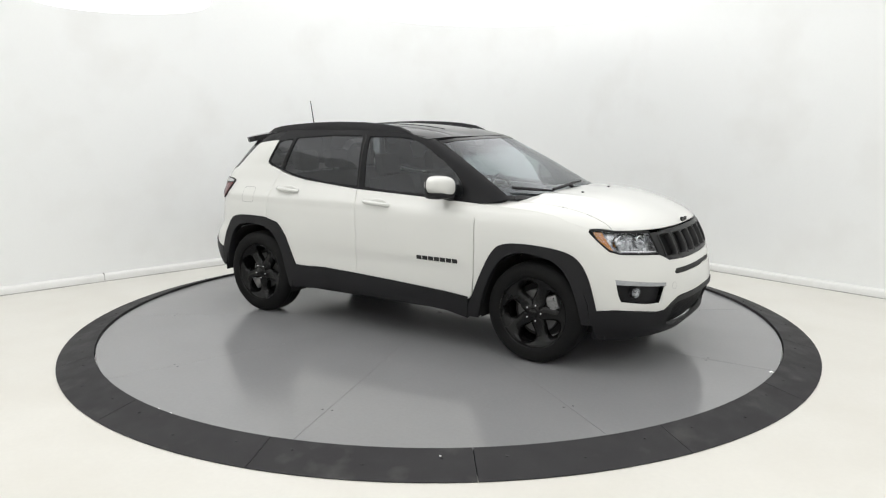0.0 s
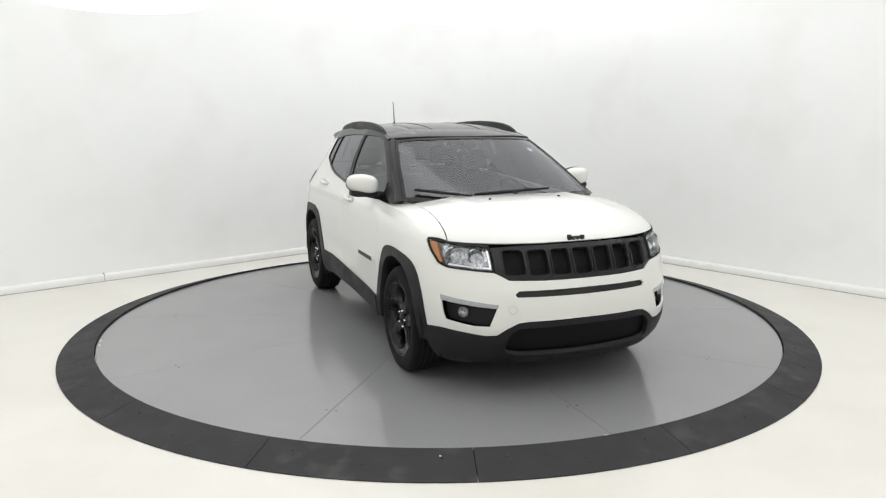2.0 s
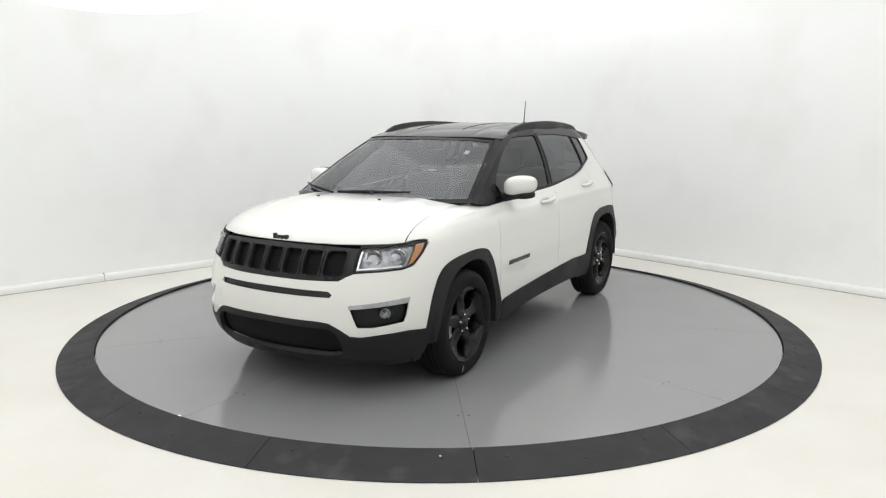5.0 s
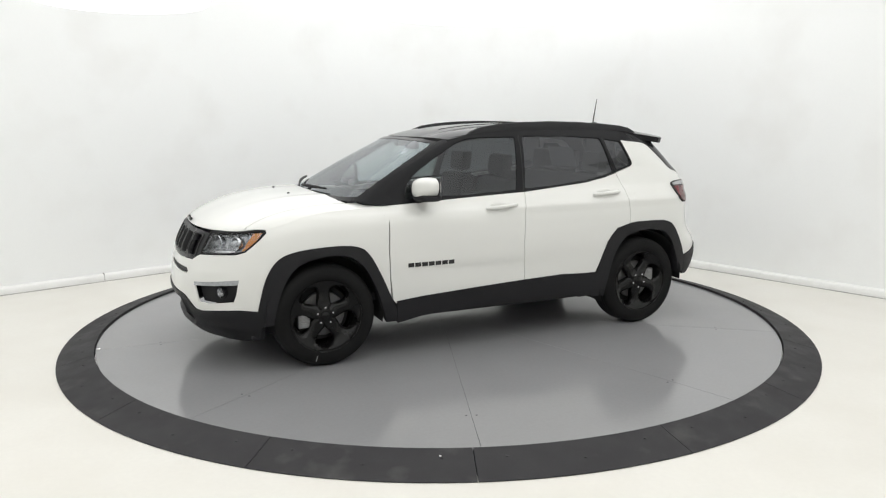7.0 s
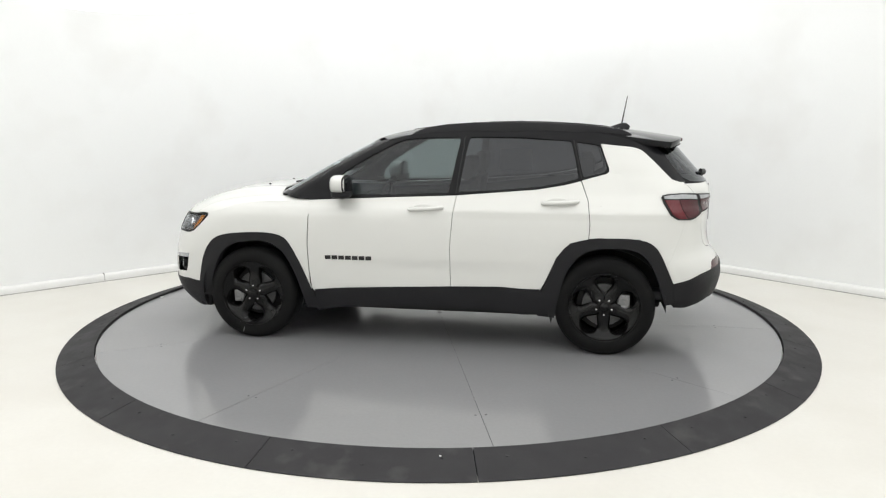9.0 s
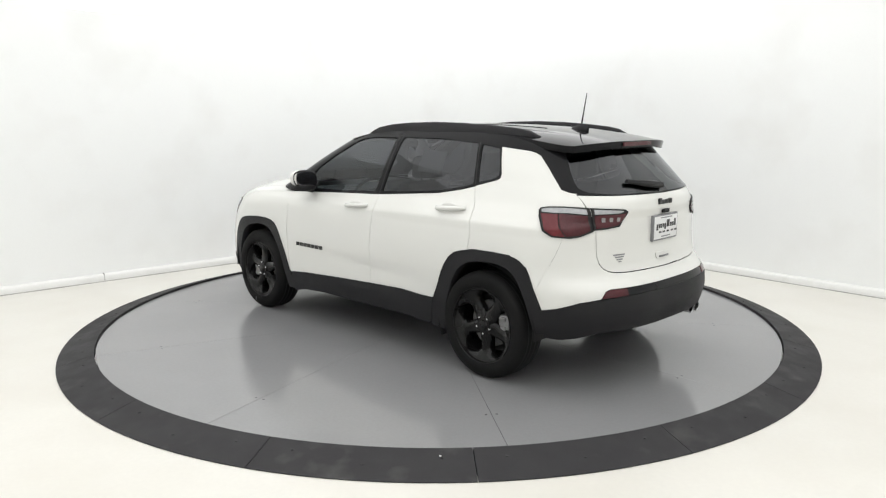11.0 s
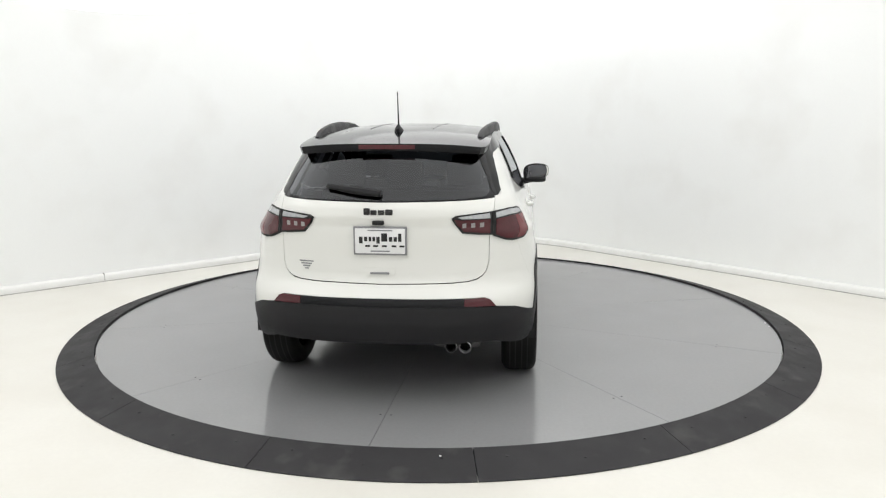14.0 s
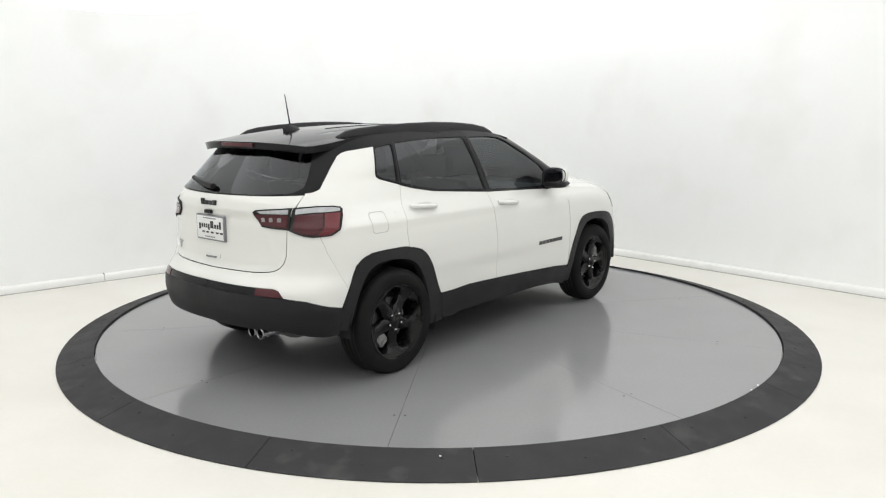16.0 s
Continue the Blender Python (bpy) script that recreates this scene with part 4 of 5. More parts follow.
# ---- wheels ----
def build_wheel():
    """One wheel at its centre, its outer face towards +y."""
    R, yo = 0.345, 0.112
    prof = [(0.232, 0.085), (0.243, 0.103), (0.262, 0.111), (0.285, 0.113), (0.305, 0.110), (0.322, 0.103), (0.336, 0.088), (0.342, 0.075), (0.345, 0.05), (0.345, -0.05), (0.342, -0.075), (0.336, -0.088), (0.305, -0.110), (0.262, -0.111), (0.240, -0.10), (0.232, -0.085)]
    bm = lathe(bmesh.new(), [(r * 1.012, y) for r, y in prof], "y", n=72)
    wheel = part("wheel", bm, M_TYRE, suv, "black low profile tyre on a black alloy wheel", sharp=50)
    for y in (-0.055, -0.02, 0.02, 0.055):
        bm = lathe(bmesh.new(), [(0.3492, y - 0.004), (0.3497, y), (0.3492, y + 0.004)], "y", n=72)
        part("tread_groove", bm, M_DARK, wheel)
    # rim barrel and lip
    bm = lathe(bmesh.new(), [(0.250, 0.100), (0.246, 0.107), (0.240, 0.105), (0.234, 0.09), (0.218, 0.05), (0.205, 0.0), (0.20, -0.09)], "y", n=64)
    part("rim_barrel", bm, M_RIM, wheel)
    # five broad spokes
    rows = 19
    for k in range(5):
        bm = bmesh.new()
        grid, low = [], []
        mid = math.radians(90 + 72 * k)
        for i in range(rows):
            r = 0.05 + (0.240 - 0.05) * i / (rows - 1)
            q = clamp((r - 0.080) / (0.224 - 0.080))
            hole = 0 if r < 0.080 or r > 0.224 else 20.5 * math.sin(math.pi * q ** 1.35) ** 0.55
            half = radians(36 - hole)
            row, row2 = [], []
            for j in range(9):
                u = j / 4 - 1
                a = mid + u * half
                dish = 0.078 - 0.020 * math.sin(math.pi * clamp((r - 0.05) / 0.18)) + 0.018 * clamp((r - 0.175) / 0.06)
                y = dish + 0.010 * (1 - u * u) * math.sin(math.pi * q) - 0.012 * abs(u) ** 5
                row.append(bm.verts.new((r * math.cos(a), y, r * math.sin(a))))
                row2.append(bm.verts.new((r * math.cos(a) * 0.99, y - 0.035, r * math.sin(a) * 0.99)))
            grid.append(row)
            low.append(row2)
        for a, b, c, d in zip(grid, grid[1:], low, low[1:]):
            for j in range(8):
                bm.faces.new((a[j], a[j + 1], b[j + 1], b[j]))
            bm.faces.new((a[0], b[0], d[0], c[0]))
            bm.faces.new((a[8], c[8], d[8], b[8]))
        part("spoke", bm, M_RIM, wheel, sharp=40)
    bm = lathe(bmesh.new(), [(0.001, 0.094), (0.02, 0.093), (0.03, 0.089), (0.034, 0.082), (0.052, 0.080), (0.052, 0.04)], "y", n=32)
    part("hub_cap", bm, M_RIM, wheel)
    for k in range(5):
        a = math.radians(90 + 72 * k)
        bm = lathe(bmesh.new(), [(0.001, 0.088), (0.006, 0.087), (0.0085, 0.083), (0.0095, 0.06)], "y", at=(0.056 * math.cos(a), 0, 0.056 * math.sin(a)), n=8)
        part("wheel_nut", bm, M_CHROME, wheel, "bright wheel nut")
    bm = lathe(bmesh.new(), [(0.07, 0.012), (0.15, 0.012), (0.152, 0.008), (0.152, -0.012), (0.07, -0.012)], "y", n=48)
    part("brake_disc", bm, M_BRAKE, wheel, "dark iron brake disc")
    bm = bmesh.new()
    box(bm, (0.095, -0.045, -0.085), (0.178, 0.045, 0.030), 0.016)
    box(bm, (0.115, 0.040, -0.070), (0.160, 0.056, -0.045), 0.006)
    box(bm, (0.115, 0.040, -0.010), (0.160, 0.056, 0.015), 0.006)
    part("brake_caliper", bm, M_CALIPER, wheel, "grey brake caliper")
    bm = lathe(bmesh.new(), [(0.001, -0.03), (0.19, -0.03), (0.198, -0.08)], "y", n=40)
    part("backing_plate", bm, M_DARK, wheel)
    return wheel


first_wheel = build_wheel()
AXLE_Z = 0.348 + GROUND
first_wheel.matrix_basis = pose(1.305, 0.778, AXLE_Z)
copy_thing(first_wheel, pose(-1.308, 0.778, AXLE_Z, 0, 180, 0))
copy_thing(first_wheel, pose(1.305, -0.778, AXLE_Z, 0, 198, 180))
copy_thing(first_wheel, pose(-1.308, -0.778, AXLE_Z, 0, 36, 180))
bm = bmesh.new()
tube(bm, [(0.070, 0.1145, -0.262), (0.082, 0.1125, -0.300)], 0.0022, 6)
part("chalk_mark", bm, M_CALIPER, first_wheel, "pale chalk mark")


# ---- under the car ----
def build_under():
    bm = bmesh.new()
    box(bm, (-0.86, -0.80, 0.235), (0.84, 0.80, 0.30), 0.02)
    box(bm, (-1.72, -0.54, 0.26), (1.90, 0.54, 0.36), 0.03)
    box(bm, (-0.5, -0.30, 0.20), (0.6, 0.30, 0.25), 0.02)
    part("underbody", bm, M_DARK, suv, "dark underbody")
    bm = bmesh.new()
    box(bm, (1.55, -0.60, 0.17), (1.82, 0.60, 0.27), 0.03)
    part("air_dam", bm, M_CLAD, suv, "black air dam under the nose")
    for side in (1, -1):
        bm = bmesh.new()
        box(bm, (1.690, min(side * 0.58, side * 0.78), 0.192), (1.785, max(side * 0.58, side * 0.78), 0.32), 0.022)
        part("air_deflector", bm, M_CLAD, suv, "black air deflector before the wheel")
    bm = bmesh.new()
    box(bm, (-1.98, -0.52, 0.39), (-1.74, 0.52, 0.46), 0.03)
    part("rear_valance", bm, M_DARK, suv)
    # wheel housings
    for cx, a0, a1 in ((1.30, -4, 203), (-1.32, -22, 186)):
        for side in (1, -1):
            bm = bmesh.new()
            rings = []
            for y in (0.875, 0.55):
                rings.append([bm.verts.new((cx + 0.405 * math.cos(radians(a)), side * y, 0.345 + 0.40 * math.sin(radians(a)))) for a in range(a0, a1, 9)])
            for a, b in zip(rings[0], rings[0][1:]):
                i = rings[0].index(a)
                bm.faces.new((a, b, rings[1][i + 1], rings[1][i]))
            bm.faces.new(rings[1])
            part("wheel_housing", bm, M_DARK, suv, "dark wheel housing")
    # twin tail pipes
    for y in (-0.395, -0.475):
        bm = lathe(bmesh.new(), [(0.026, 0.20), (0.029, -0.002), (0.032, -0.006), (0.036, -0.002), (0.036, 0.20)], "x", at=(-2.09, y, 0.355), n=24)
        part("tail_pipe", bm, M_PIPE, suv, "round chrome tail pipe")
    bm = bmesh.new()
    box(bm, (-1.9, -0.56, 0.28), (-1.55, -0.26, 0.40), 0.05)
    tube(bm, [(-1.6, -0.36, 0.30), (-0.9, -0.2, 0.27), (0.3, -0.1, 0.26)], 0.03, 8)
    part("exhaust", bm, M_BRAKE, suv, "dark steel silencer")
    for x in (1.305, -1.308):
        bm = bmesh.new()
        tube(bm, [(x, -0.70, 0.33), (x, 0.70, 0.33)], 0.035, 8)
        part("axle", bm, M_DARK, suv)


# ---- cabin ----
def rounded_box(bm, lo, hi, r=0.04, lean=0.0):
    n = len(bm.verts)
    box(bm, lo, hi, r)
    bm.verts.ensure_lookup_table()
    if lean:
        for v in bm.verts[n:] if n else bm.verts:
            v.co.x -= lean * (v.co.z - lo[2])


def seat(x, y, w, label):
    bm = bmesh.new()
    box(bm, (x - 0.25, y - w, 0.50), (x + 0.28, y + w, 0.66), 0.05)
    s = part("seat", bm, M_CLOTH, suv, label)
    bm = bmesh.new()
    rounded_box(bm, (x - 0.28, y - w * 0.95, 0.62), (x - 0.15, y + w * 0.95, 1.17), 0.05, 0.28)
    part("backrest", bm, M_CLOTH, s)
    for dy in ((0,) if w < 0.4 else (-0.40, 0.0, 0.40)):
        bm = bmesh.new()
        rounded_box(bm, (x - 0.43, y + dy - 0.125, 1.19), (x - 0.33, y + dy + 0.125, 1.36), 0.035, 0.1)
        tube(bm, [(x - 0.37, y + dy - 0.05, 1.14), (x - 0.38, y + dy - 0.05, 1.22)], 0.007, 6)
        tube(bm, [(x - 0.37, y + dy + 0.05, 1.14), (x - 0.38, y + dy + 0.05, 1.22)], 0.007, 6)
        part("headrest", bm, M_CLOTH, s)


def build_cabin():
    bm = bmesh.new()
    box(bm, (-1.85, -0.70, 0.36), (0.95, 0.70, 0.42), 0.01)
    part("cabin_floor", bm, M_CABIN, suv, "dark cabin floor")
    bm = bmesh.new()
    box(bm, (0.55, -0.70, 0.72), (0.92, 0.70, 1.02), 0.06)
    box(bm, (0.62, -0.68, 0.92), (1.12, 0.68, 1.045), 0.05)
    part("dashboard", bm, M_CABIN, suv, "dark grey dashboard")
    bm = bmesh.new()
    box(bm, (0.50, -0.13, 0.86), (0.60, 0.13, 1.04), 0.02)
    part("centre_console", bm, M_CABIN, suv)
    bm = bmesh.new()
    for k in range(28):
        a, b = k * math.tau / 28, (k + 1) * math.tau / 28
        tube(bm, [(0, 0.185 * math.cos(a), 0.185 * math.sin(a)), (0, 0.185 * math.cos(b), 0.185 * math.sin(b))], 0.015, 6, False)
    box(bm, (-0.02, -0.17, -0.03), (0.03, 0.17, 0.03), 0.01)
    box(bm, (-0.02, -0.07, -0.08), (0.05, 0.07, 0.06), 0.02)
    bmesh.ops.transform(bm, matrix=Matrix.Translation((0.42, 0.36, 0.98)) @ Matrix.Rotation(radians(-22), 4, "Y"), verts=bm.verts)
    part("steering_wheel", bm, M_CABIN, suv, "dark steering wheel")
    seat(0.10, 0.36, 0.25, "black cloth front seat")
    seat(0.10, -0.36, 0.25, "black cloth front seat")
    seat(-0.78, 0.0, 0.62, "black cloth rear bench")
    wall_panel("door_card", X((0.80, 0.44), (0.80, 1.03), (-0.24, 1.075), (-1.10, 1.17), (-1.25, 1.2), (-1.25, 0.85), (-0.95, 0.72), (-0.85, 0.44)), M_CABIN, "", -0.06, 0.0)
    wall_panel("cargo_trim", X((-1.2, 0.80), (-1.2, 1.17), (-1.32, 1.23), (-1.30, 1.42), (-1.45, 1.42), (-1.6, 1.30), (-1.72, 1.18), (-1.80, 0.80)), M_CABIN, "", -0.045, 0.0)
    panel("headliner", lambda u, t: (lambda p: (p[0], p[1] * 0.96, p[2] - 0.045))(roof(u, t)), subdivided([(0.02, -0.98), (0.93, -0.98), (0.93, 0.98), (0.02, 0.98)], 10), M_CABIN, suv, "dark grey headliner", 0, 0, (0.06, 0.1))
    bm = bmesh.new()
    box(bm, (0.30, -0.11, 1.395), (0.34, 0.11, 1.455), 0.018)
    tube(bm, [(0.33, 0, 1.45), (0.40, 0, 1.48)], 0.012, 6)
    part("interior_mirror", bm, M_DARK, suv, "dark interior mirror")
    bm = bmesh.new()
    box(bm, (0.36, -0.05, 1.42), (0.46, 0.05, 1.475), 0.02)
    part("sensor_pod", bm, M_DARK, suv)
    sheet = chart(upper, X((-0.55, 1.28), (-0.55, 1.43), (-0.78, 1.42), (-0.78, 1.27)))
    panel("window_sheet", upper, sheet, M_GREY, suv, "pale paper sheet inside the rear glass", -0.02, 0.001)
    tag = chart(upper, F((0.455, 1.385), (0.49, 1.385), (0.485, 1.408), (0.452, 1.408)))
    panel("screen_sticker", upper, tag, M_WHITE, suv, "small white sticker on the windscreen", -0.007, 0.001, (0.01, 0.01))


# ---- small outer parts ----
def build_mirrors():
    for side in (1, -1):
        bm = bmesh.new()
        bmesh.ops.create_uvsphere(bm, u_segments=28, v_segments=18, radius=1)
        for v in bm.verts:
            a = [math.copysign(abs(c) ** 0.68, c) for c in v.co]
            x, y, z = a[0] * 0.088, a[1] * 0.110, a[2] * (0.074 - 0.016 * max(0, a[1]))
            x = x * (1.0 - 0.25 * max(0, a[1])) if x > 0 else max(x, -0.035)
            v.co = (x + 0.572 - 0.02 * a[1], side * (y + 0.907), z + 1.165 + 0.012 * a[1])
        mirror = part("wing_mirror", bm, M_PAINT, suv, "white wing mirror cap", sharp=60)
        bm = bmesh.new()
        bmesh.ops.create_uvsphere(bm, u_segments=24, v_segments=12, radius=1)
        for v in bm.verts:
            a = [math.copysign(abs(c) ** 0.6, c) for c in v.co]
            v.co = (a[0] * 0.075 + 0.572 - 0.015 * a[1], side * (a[1] * 0.10 + 0.897), a[2] * 0.028 + 1.100)
        tube(bm, [(0.60, side * 0.765, 1.075), (0.60, side * 0.82, 1.082), (0.585, side * 0.88, 1.095)], [0.034, 0.028, 0.026], 10)
        part("mirror_foot", bm, M_CLAD, mirror, "black mirror foot")
        bm = bmesh.new()
        bmesh.ops.create_uvsphere(bm, u_segments=28, v_segments=14, radius=1)
        for v in bm.verts:
            a = [math.copysign(abs(c) ** 0.6, c) for c in v.co]
            v.co = (a[0] * 0.012 + 0.530, side * (a[1] * 0.1115 + 0.907), a[2] * (0.0755 - 0.016 * max(0, a[1])) + 1.165 + 0.012 * a[1])
        part("mirror_back", bm, M_DARK, mirror)
        bm = bmesh.new()
        bmesh.ops.create_uvsphere(bm, u_segments=28, v_segments=14, radius=1)
        for v in bm.verts:
            a = [math.copysign(abs(c) ** 0.6, c) for c in v.co]
            v.co = (a[0] * 0.003 + 0.5165, side * (a[1] * 0.096 + 0.907), a[2] * (0.062 - 0.014 * max(0, a[1])) + 1.165 + 0.010 * a[1])
        part("mirror_glass", bm, M_MIRROR, mirror, "mirror glass")


def build_handles():
    for cx, cz, tilt in ((-0.037, 1.003, 0.07), (-0.985, 1.058, 0.055)):
        for side in (1, -1):
            bm = bmesh.new()
            pts, rs = [], []
            for k in range(13):
                u = k / 6 - 1
                x, z = cx + u * 0.125, cz - u * 0.125 * tilt
                y = width(x, z) + 0.004 + 0.030 * (1 - abs(u) ** 4)
                pts.append((x, side * y, z))
                rs.append(0.013 + 0.003 * (1 - u * u))
            tube(bm, pts, rs, 12)
            h = part("door_handle", bm, M_PAINT, suv, "white door handle", sharp=60)
            bm = bmesh.new()
            bmesh.ops.create_uvsphere(bm, u_segments=20, v_segments=10, radius=1)
            for v in bm.verts:
                v.co = (cx + 0.015 + v.co.x * 0.075, side * (width(cx, cz) - 0.004 + v.co.y * 0.008), cz + 0.004 + v.co.z * 0.030)
            part("handle_cup", bm, M_PAINT, h)


def build_roof_parts():
    for side in (1, -1):
        path = [(0.13, 1.515), (0.09, 1.545), (0.0, 1.578), (-0.15, 1.600), (-0.35, 1.613), (-0.6, 1.618), (-0.85, 1.612), (-1.1, 1.598), (-1.3, 1.580), (-1.40, 1.562), (-1.47, 1.530)]
        bm = bmesh.new()
        rings = []
        for x, z in path:
            y = 0.578 - 0.065 * clamp((-0.7 - x) / 0.8)
            floor = roof_z(x) - 0.05 * 0.85
            zl = floor - 0.03
            rings.append([bm.verts.new((x, side * (y + dy), zz)) for dy, zz in ((-0.017, zl), (0.020, zl), (0.018, z - 0.014), (0.008, z - 0.006), (-0.008, z - 0.006), (-0.016, z - 0.014))])
        for a, b in zip(rings, rings[1:]):
            for k in range(6):
                bm.faces.new((a[k], a[(k + 1) % 6], b[(k + 1) % 6], b[k]))
        bm.faces.new(rings[0])
        bm.faces.new(rings[-1][::-1])
        part("roof_rail", bm, M_CLAD, suv, "black roof rail", sharp=50)
    bm = bmesh.new()
    rings = []
    for z, l, w in ((1.55, 0.085, 0.032), (1.572, 0.07, 0.024), (1.588, 0.04, 0.014), (1.598, 0.016, 0.008)):
        rings.append([bm.verts.new((-1.40 + l * math.cos(a) - (z - 1.55) * 0.9, w * math.sin(a), z)) for a in [k * math.tau / 14 for k in range(14)]])
    for a, b in zip(rings, rings[1:]):
        for k in range(14):
            bm.faces.new((a[k], a[(k + 1) % 14], b[(k + 1) % 14], b[k]))
    bm.faces.new(rings[-1])
    foot = part("antenna", bm, M_CLAD, suv, "short black roof antenna")
    bm = bmesh.new()
    tube(bm, [(-1.425, 0, 1.585), (-1.438, 0, 1.66), (-1.462, 0, 1.80)], [0.006, 0.0045, 0.003], 8)
    part("mast", bm, M_CLAD, foot)


def wiper(name, wall, ends, off, r, n=12, label="black wiper"):
    bm = bmesh.new()
    (k, y0, z0), (_, y1, z1) = ends
    pts = [on_wall(wall, (k, y0 + (y1 - y0) * i / n, z0 + (z1 - z0) * i / n), off) for i in range(n + 1)]
    tube(bm, pts, [r * (0.6 + 0.4 * math.sin(math.pi * min(1, i / n + 0.15))) for i in range(n + 1)], 8)
    return part(name, bm, M_CLAD, suv, label)


def build_cowl():
    bm = bmesh.new()
    rows = []
    for k in range(-16, 17):
        t = k / 16 * 0.93
        a = Vector(bonnet(0.03, t)) - Vector((0, 0, 0.022))
        b = on_wall(upper, ("f", t * 0.745 if k else 0.0, 1.086), -0.004) if abs(t) > 1e-3 else Vector(upper(0, 1.086))
        mid = (a + b) / 2 - Vector((0, 0, 0.006))
        rows.append([bm.verts.new(p) for p in (a, mid, b)])
    for p, q in zip(rows, rows[1:]):
        for k in range(2):
            bm.faces.new((p[k], p[k + 1], q[k + 1], q[k]))
    part("cowl", bm, M_CLAD, suv, "black cowl panel under the windscreen")
    wiper("front_wiper", upper, (("f", -0.655, 1.135), ("f", -0.30, 1.092)), 0.022, 0.011)
    wiper("front_wiper", upper, (("f", -0.27, 1.100), ("f", 0.33, 1.118)), 0.022, 0.012)
    wiper("wiper_arm", upper, (("f", 0.05, 1.086), ("f", 0.02, 1.112)), 0.026, 0.012)
    rw = wiper("rear_wiper", lower, (("r", 0.005, 1.207), ("r", 0.32, 1.243)), 0.020, 0.024)
    for y in (0.27, -0.27):
        bm = lathe(bmesh.new(), [(0.001, 0.009), (0.009, 0.007), (0.013, -0.004)], "z", at=bonnet(0.23, y / 0.848), n=10)
        part("washer_jet", bm, M_CLAD, suv)


def bars_on(name, wall, items, mat, label, off, mirror=False, parent=None, thick=0.004):
    """A mark on the body as plain bars, each an outline of user points."""
    first = parent
    for pts in items:
        made = panel(name, wall, chart(wall, pts), mat, first or suv, label if first is parent else "", off, thick, (0.02, 0.02), False, mirror)


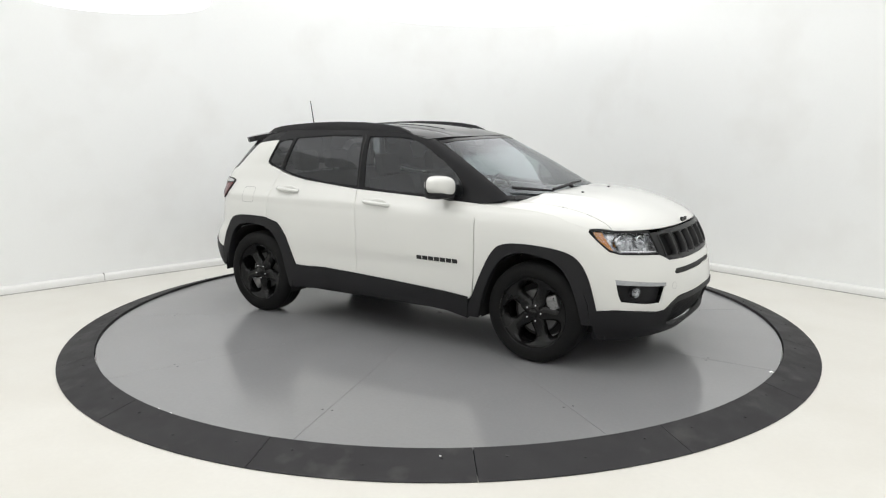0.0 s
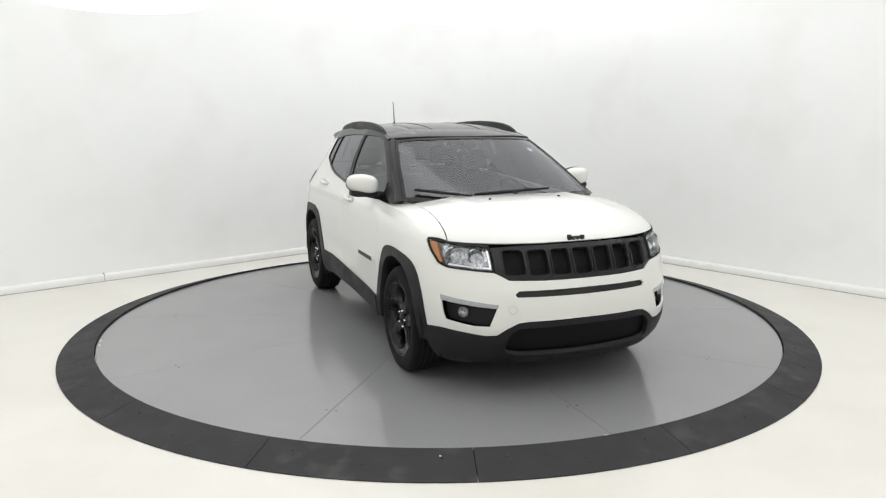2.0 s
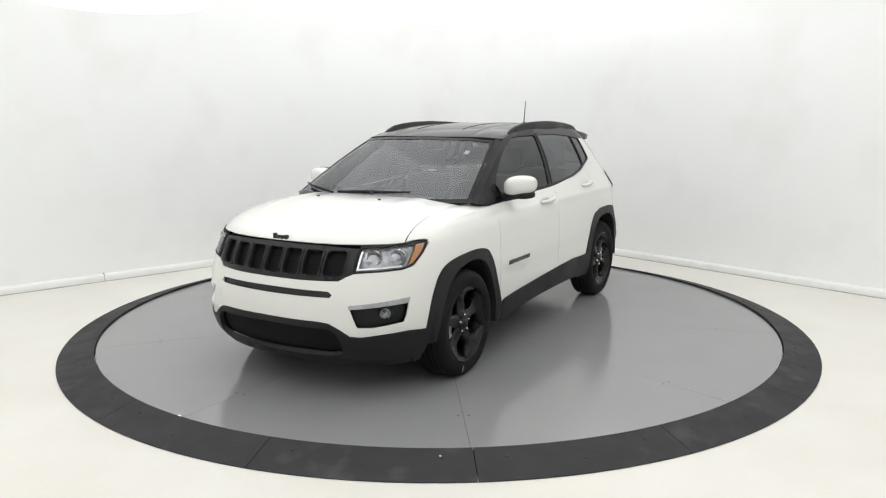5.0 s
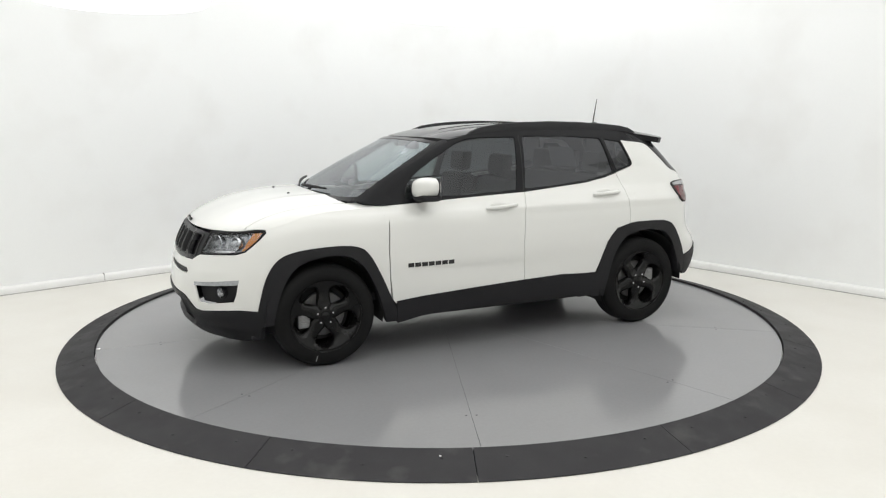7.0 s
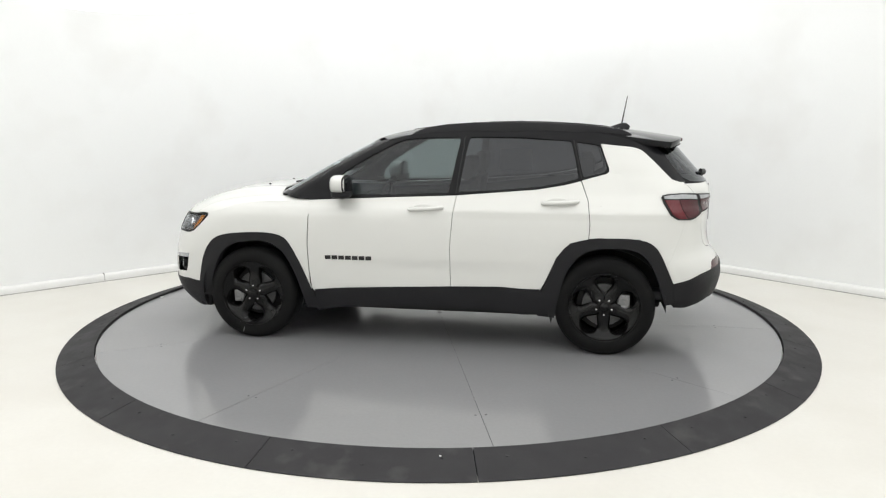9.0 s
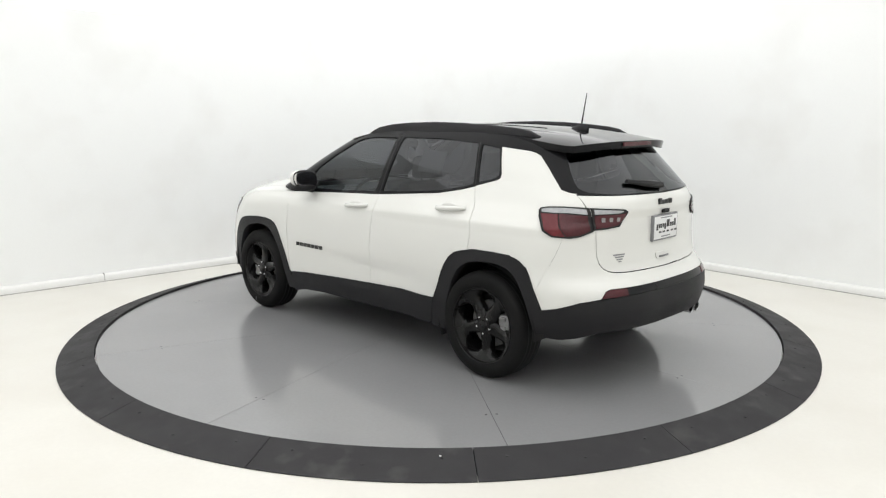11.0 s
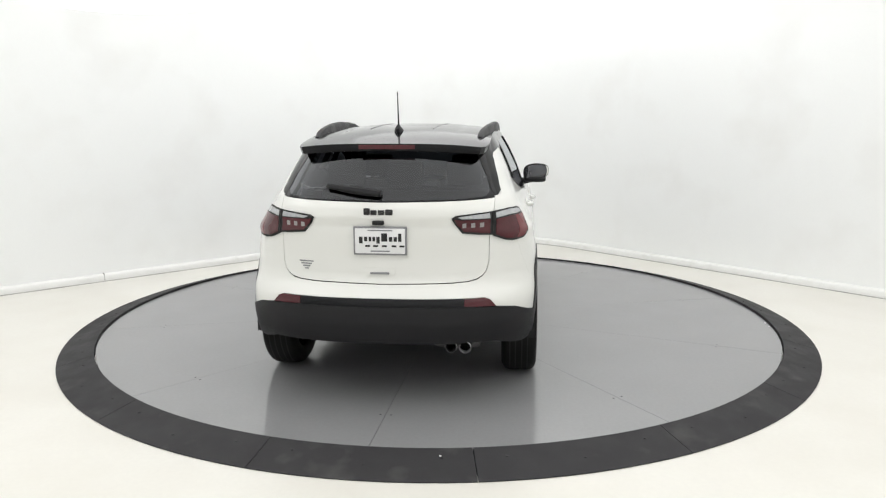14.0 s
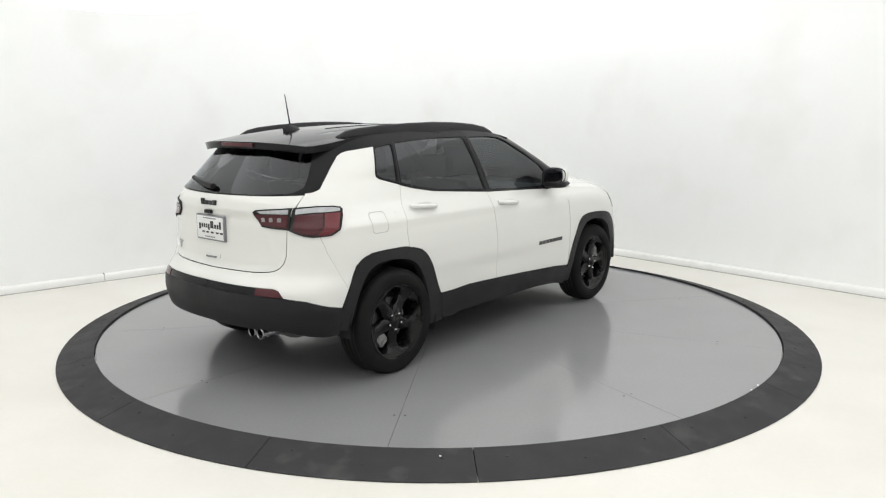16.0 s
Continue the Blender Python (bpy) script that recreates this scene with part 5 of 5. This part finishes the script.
def build_marks():
    # model name on the doors, as plain bars
    n = 7
    for k in range(n):
        x0 = 0.715 - k * 0.0515
        x1 = x0 - 0.043
        za, zb = 0.617, 0.646
        bars_on("badge_bar", lower, [X((x0, za), (x0, zb), (x1, zb + 0.001), (x1, za + 0.001))], M_LETTER, "black badge bar", 0.003, True)
    # maker's mark on nose and tailgate, as plain rounded bars
    for k, (y, w, h) in enumerate(((0.050, 0.012, 0.036), (0.022, 0.012, 0.026), (-0.008, 0.012, 0.026), (-0.040, 0.014, 0.030))):
        t = -y / 0.85
        c = Vector(bonnet(0.985, t))
        bm = bmesh.new()
        box(bm, (c.x - 0.008, c.y - w, c.z - 0.012), (c.x + 0.010, c.y + w, c.z - 0.012 + h), 0.005)
        part("nose_badge", bm, M_LETTER, suv, "small black badge bar")
        zc = 1.122
        bm = bmesh.new()
        xx = lower(3, zc)[0]
        box(bm, (xx - 0.009, y * 1.4 + 0.01 - w * 1.5, zc - 0.018), (xx + 0.004, y * 1.4 + 0.01 + w * 1.5, zc - 0.018 + h * 1.1), 0.006)
        part("tail_badge", bm, M_LETTER, suv, "black badge bar")
    # dealer plate with bars for its print
    xx = lower(3, 0.96)[0]
    bm = bmesh.new()
    box(bm, (xx - 0.016, -0.146, 0.878), (xx + 0.004, 0.158, 1.040), 0.004)
    plate = part("dealer_plate", bm, M_GREY, suv, "white dealer plate in a grey frame")
    bm = bmesh.new()
    box(bm, (xx - 0.0185, -0.136, 0.888), (xx - 0.012, 0.148, 1.030), 0.002)
    part("plate_sheet", bm, M_WHITE, plate, "white plate sheet")
    def mark(y0, y1, z0, z1, mat=M_LETTER):
        bm = bmesh.new()
        box(bm, (xx - 0.0205, y1, z0), (xx - 0.017, y0, z1), 0.001)
        part("print_bar", bm, mat, plate)
    for y, w in ((0.125, 0.024), (0.096, 0.022), (0.070, 0.018), (0.048, 0.018), (0.026, 0.022), (-0.002, 0.040), (-0.046, 0.022), (-0.072, 0.022), (-0.098, 0.022)):
        mark(y, y - w * 0.85, 0.957 - (0.012 if 0.02 < y < 0.03 or y > 0.12 else 0), 0.983 + (0.020 if w > 0.03 or y < -0.09 else 0))
    for y in (0.09, 0.045, -0.005, -0.06, -0.105):
        mark(y, y - 0.028, 0.925, 0.936)
    mark(0.06, -0.05, 0.898, 0.905, M_GREY)
    mark(0.075, -0.065, 1.016, 1.023, M_GREY)
    for k in range(4):
        bars_on("sticker_bar", lower, [T((0.405 + 0.01 * k, 0.825 - 0.014 * k), (0.405 + 0.01 * k, 0.832 - 0.014 * k), (0.495 - 0.012 * k, 0.832 - 0.014 * k), (0.495 - 0.012 * k, 0.825 - 0.014 * k))], M_GREY, "grey dealer sticker bar", 0.002, thick=0.001)
    grip = chart(lower, rounded(T((-0.072, 0.760), (-0.085, 0.802), (0.105, 0.802), (0.092, 0.760)), 0.015))
    panel("tailgate_grip", lower, grip, M_PAINT, suv, "white tailgate grip", 0.006, 0.01, (0.01, 0.01))
    bm = bmesh.new()
    gx = lower(3, 0.775)[0]
    box(bm, (gx - 0.013, -0.045, 0.768), (gx - 0.004, 0.065, 0.780), 0.003)
    part("grip_slot", bm, M_GREY, suv)
    bm = bmesh.new()
    cx = lower(3, 1.06)[0]
    box(bm, (cx - 0.022, -0.018, 1.050), (cx + 0.002, 0.048, 1.074), 0.006)
    part("reversing_camera", bm, M_DARK, suv, "small dark reversing camera")


build_under()
build_cabin()
build_mirrors()
build_handles()
build_roof_parts()
build_cowl()
build_marks()


def heading(t):
    return -34.80 - 17.3175 * t + 0.0252 * (t - 8) ** 2


def motions():
    rows_table, rows_car = [], []
    for k in range(33):
        t = k * 0.5
        h = heading(t)
        c, s = math.cos(radians(h)), math.sin(radians(h))
        x, y = -0.042, 0.093
        rows_table.append((t, pose(0, 0, GROUND, 0, 0, h)))
        rows_car.append((t, pose(c * x - s * y, s * x + c * y, 0, 0, 0, h)))
    walk(turntable, rows_table)
    walk(suv, rows_car)


motions()
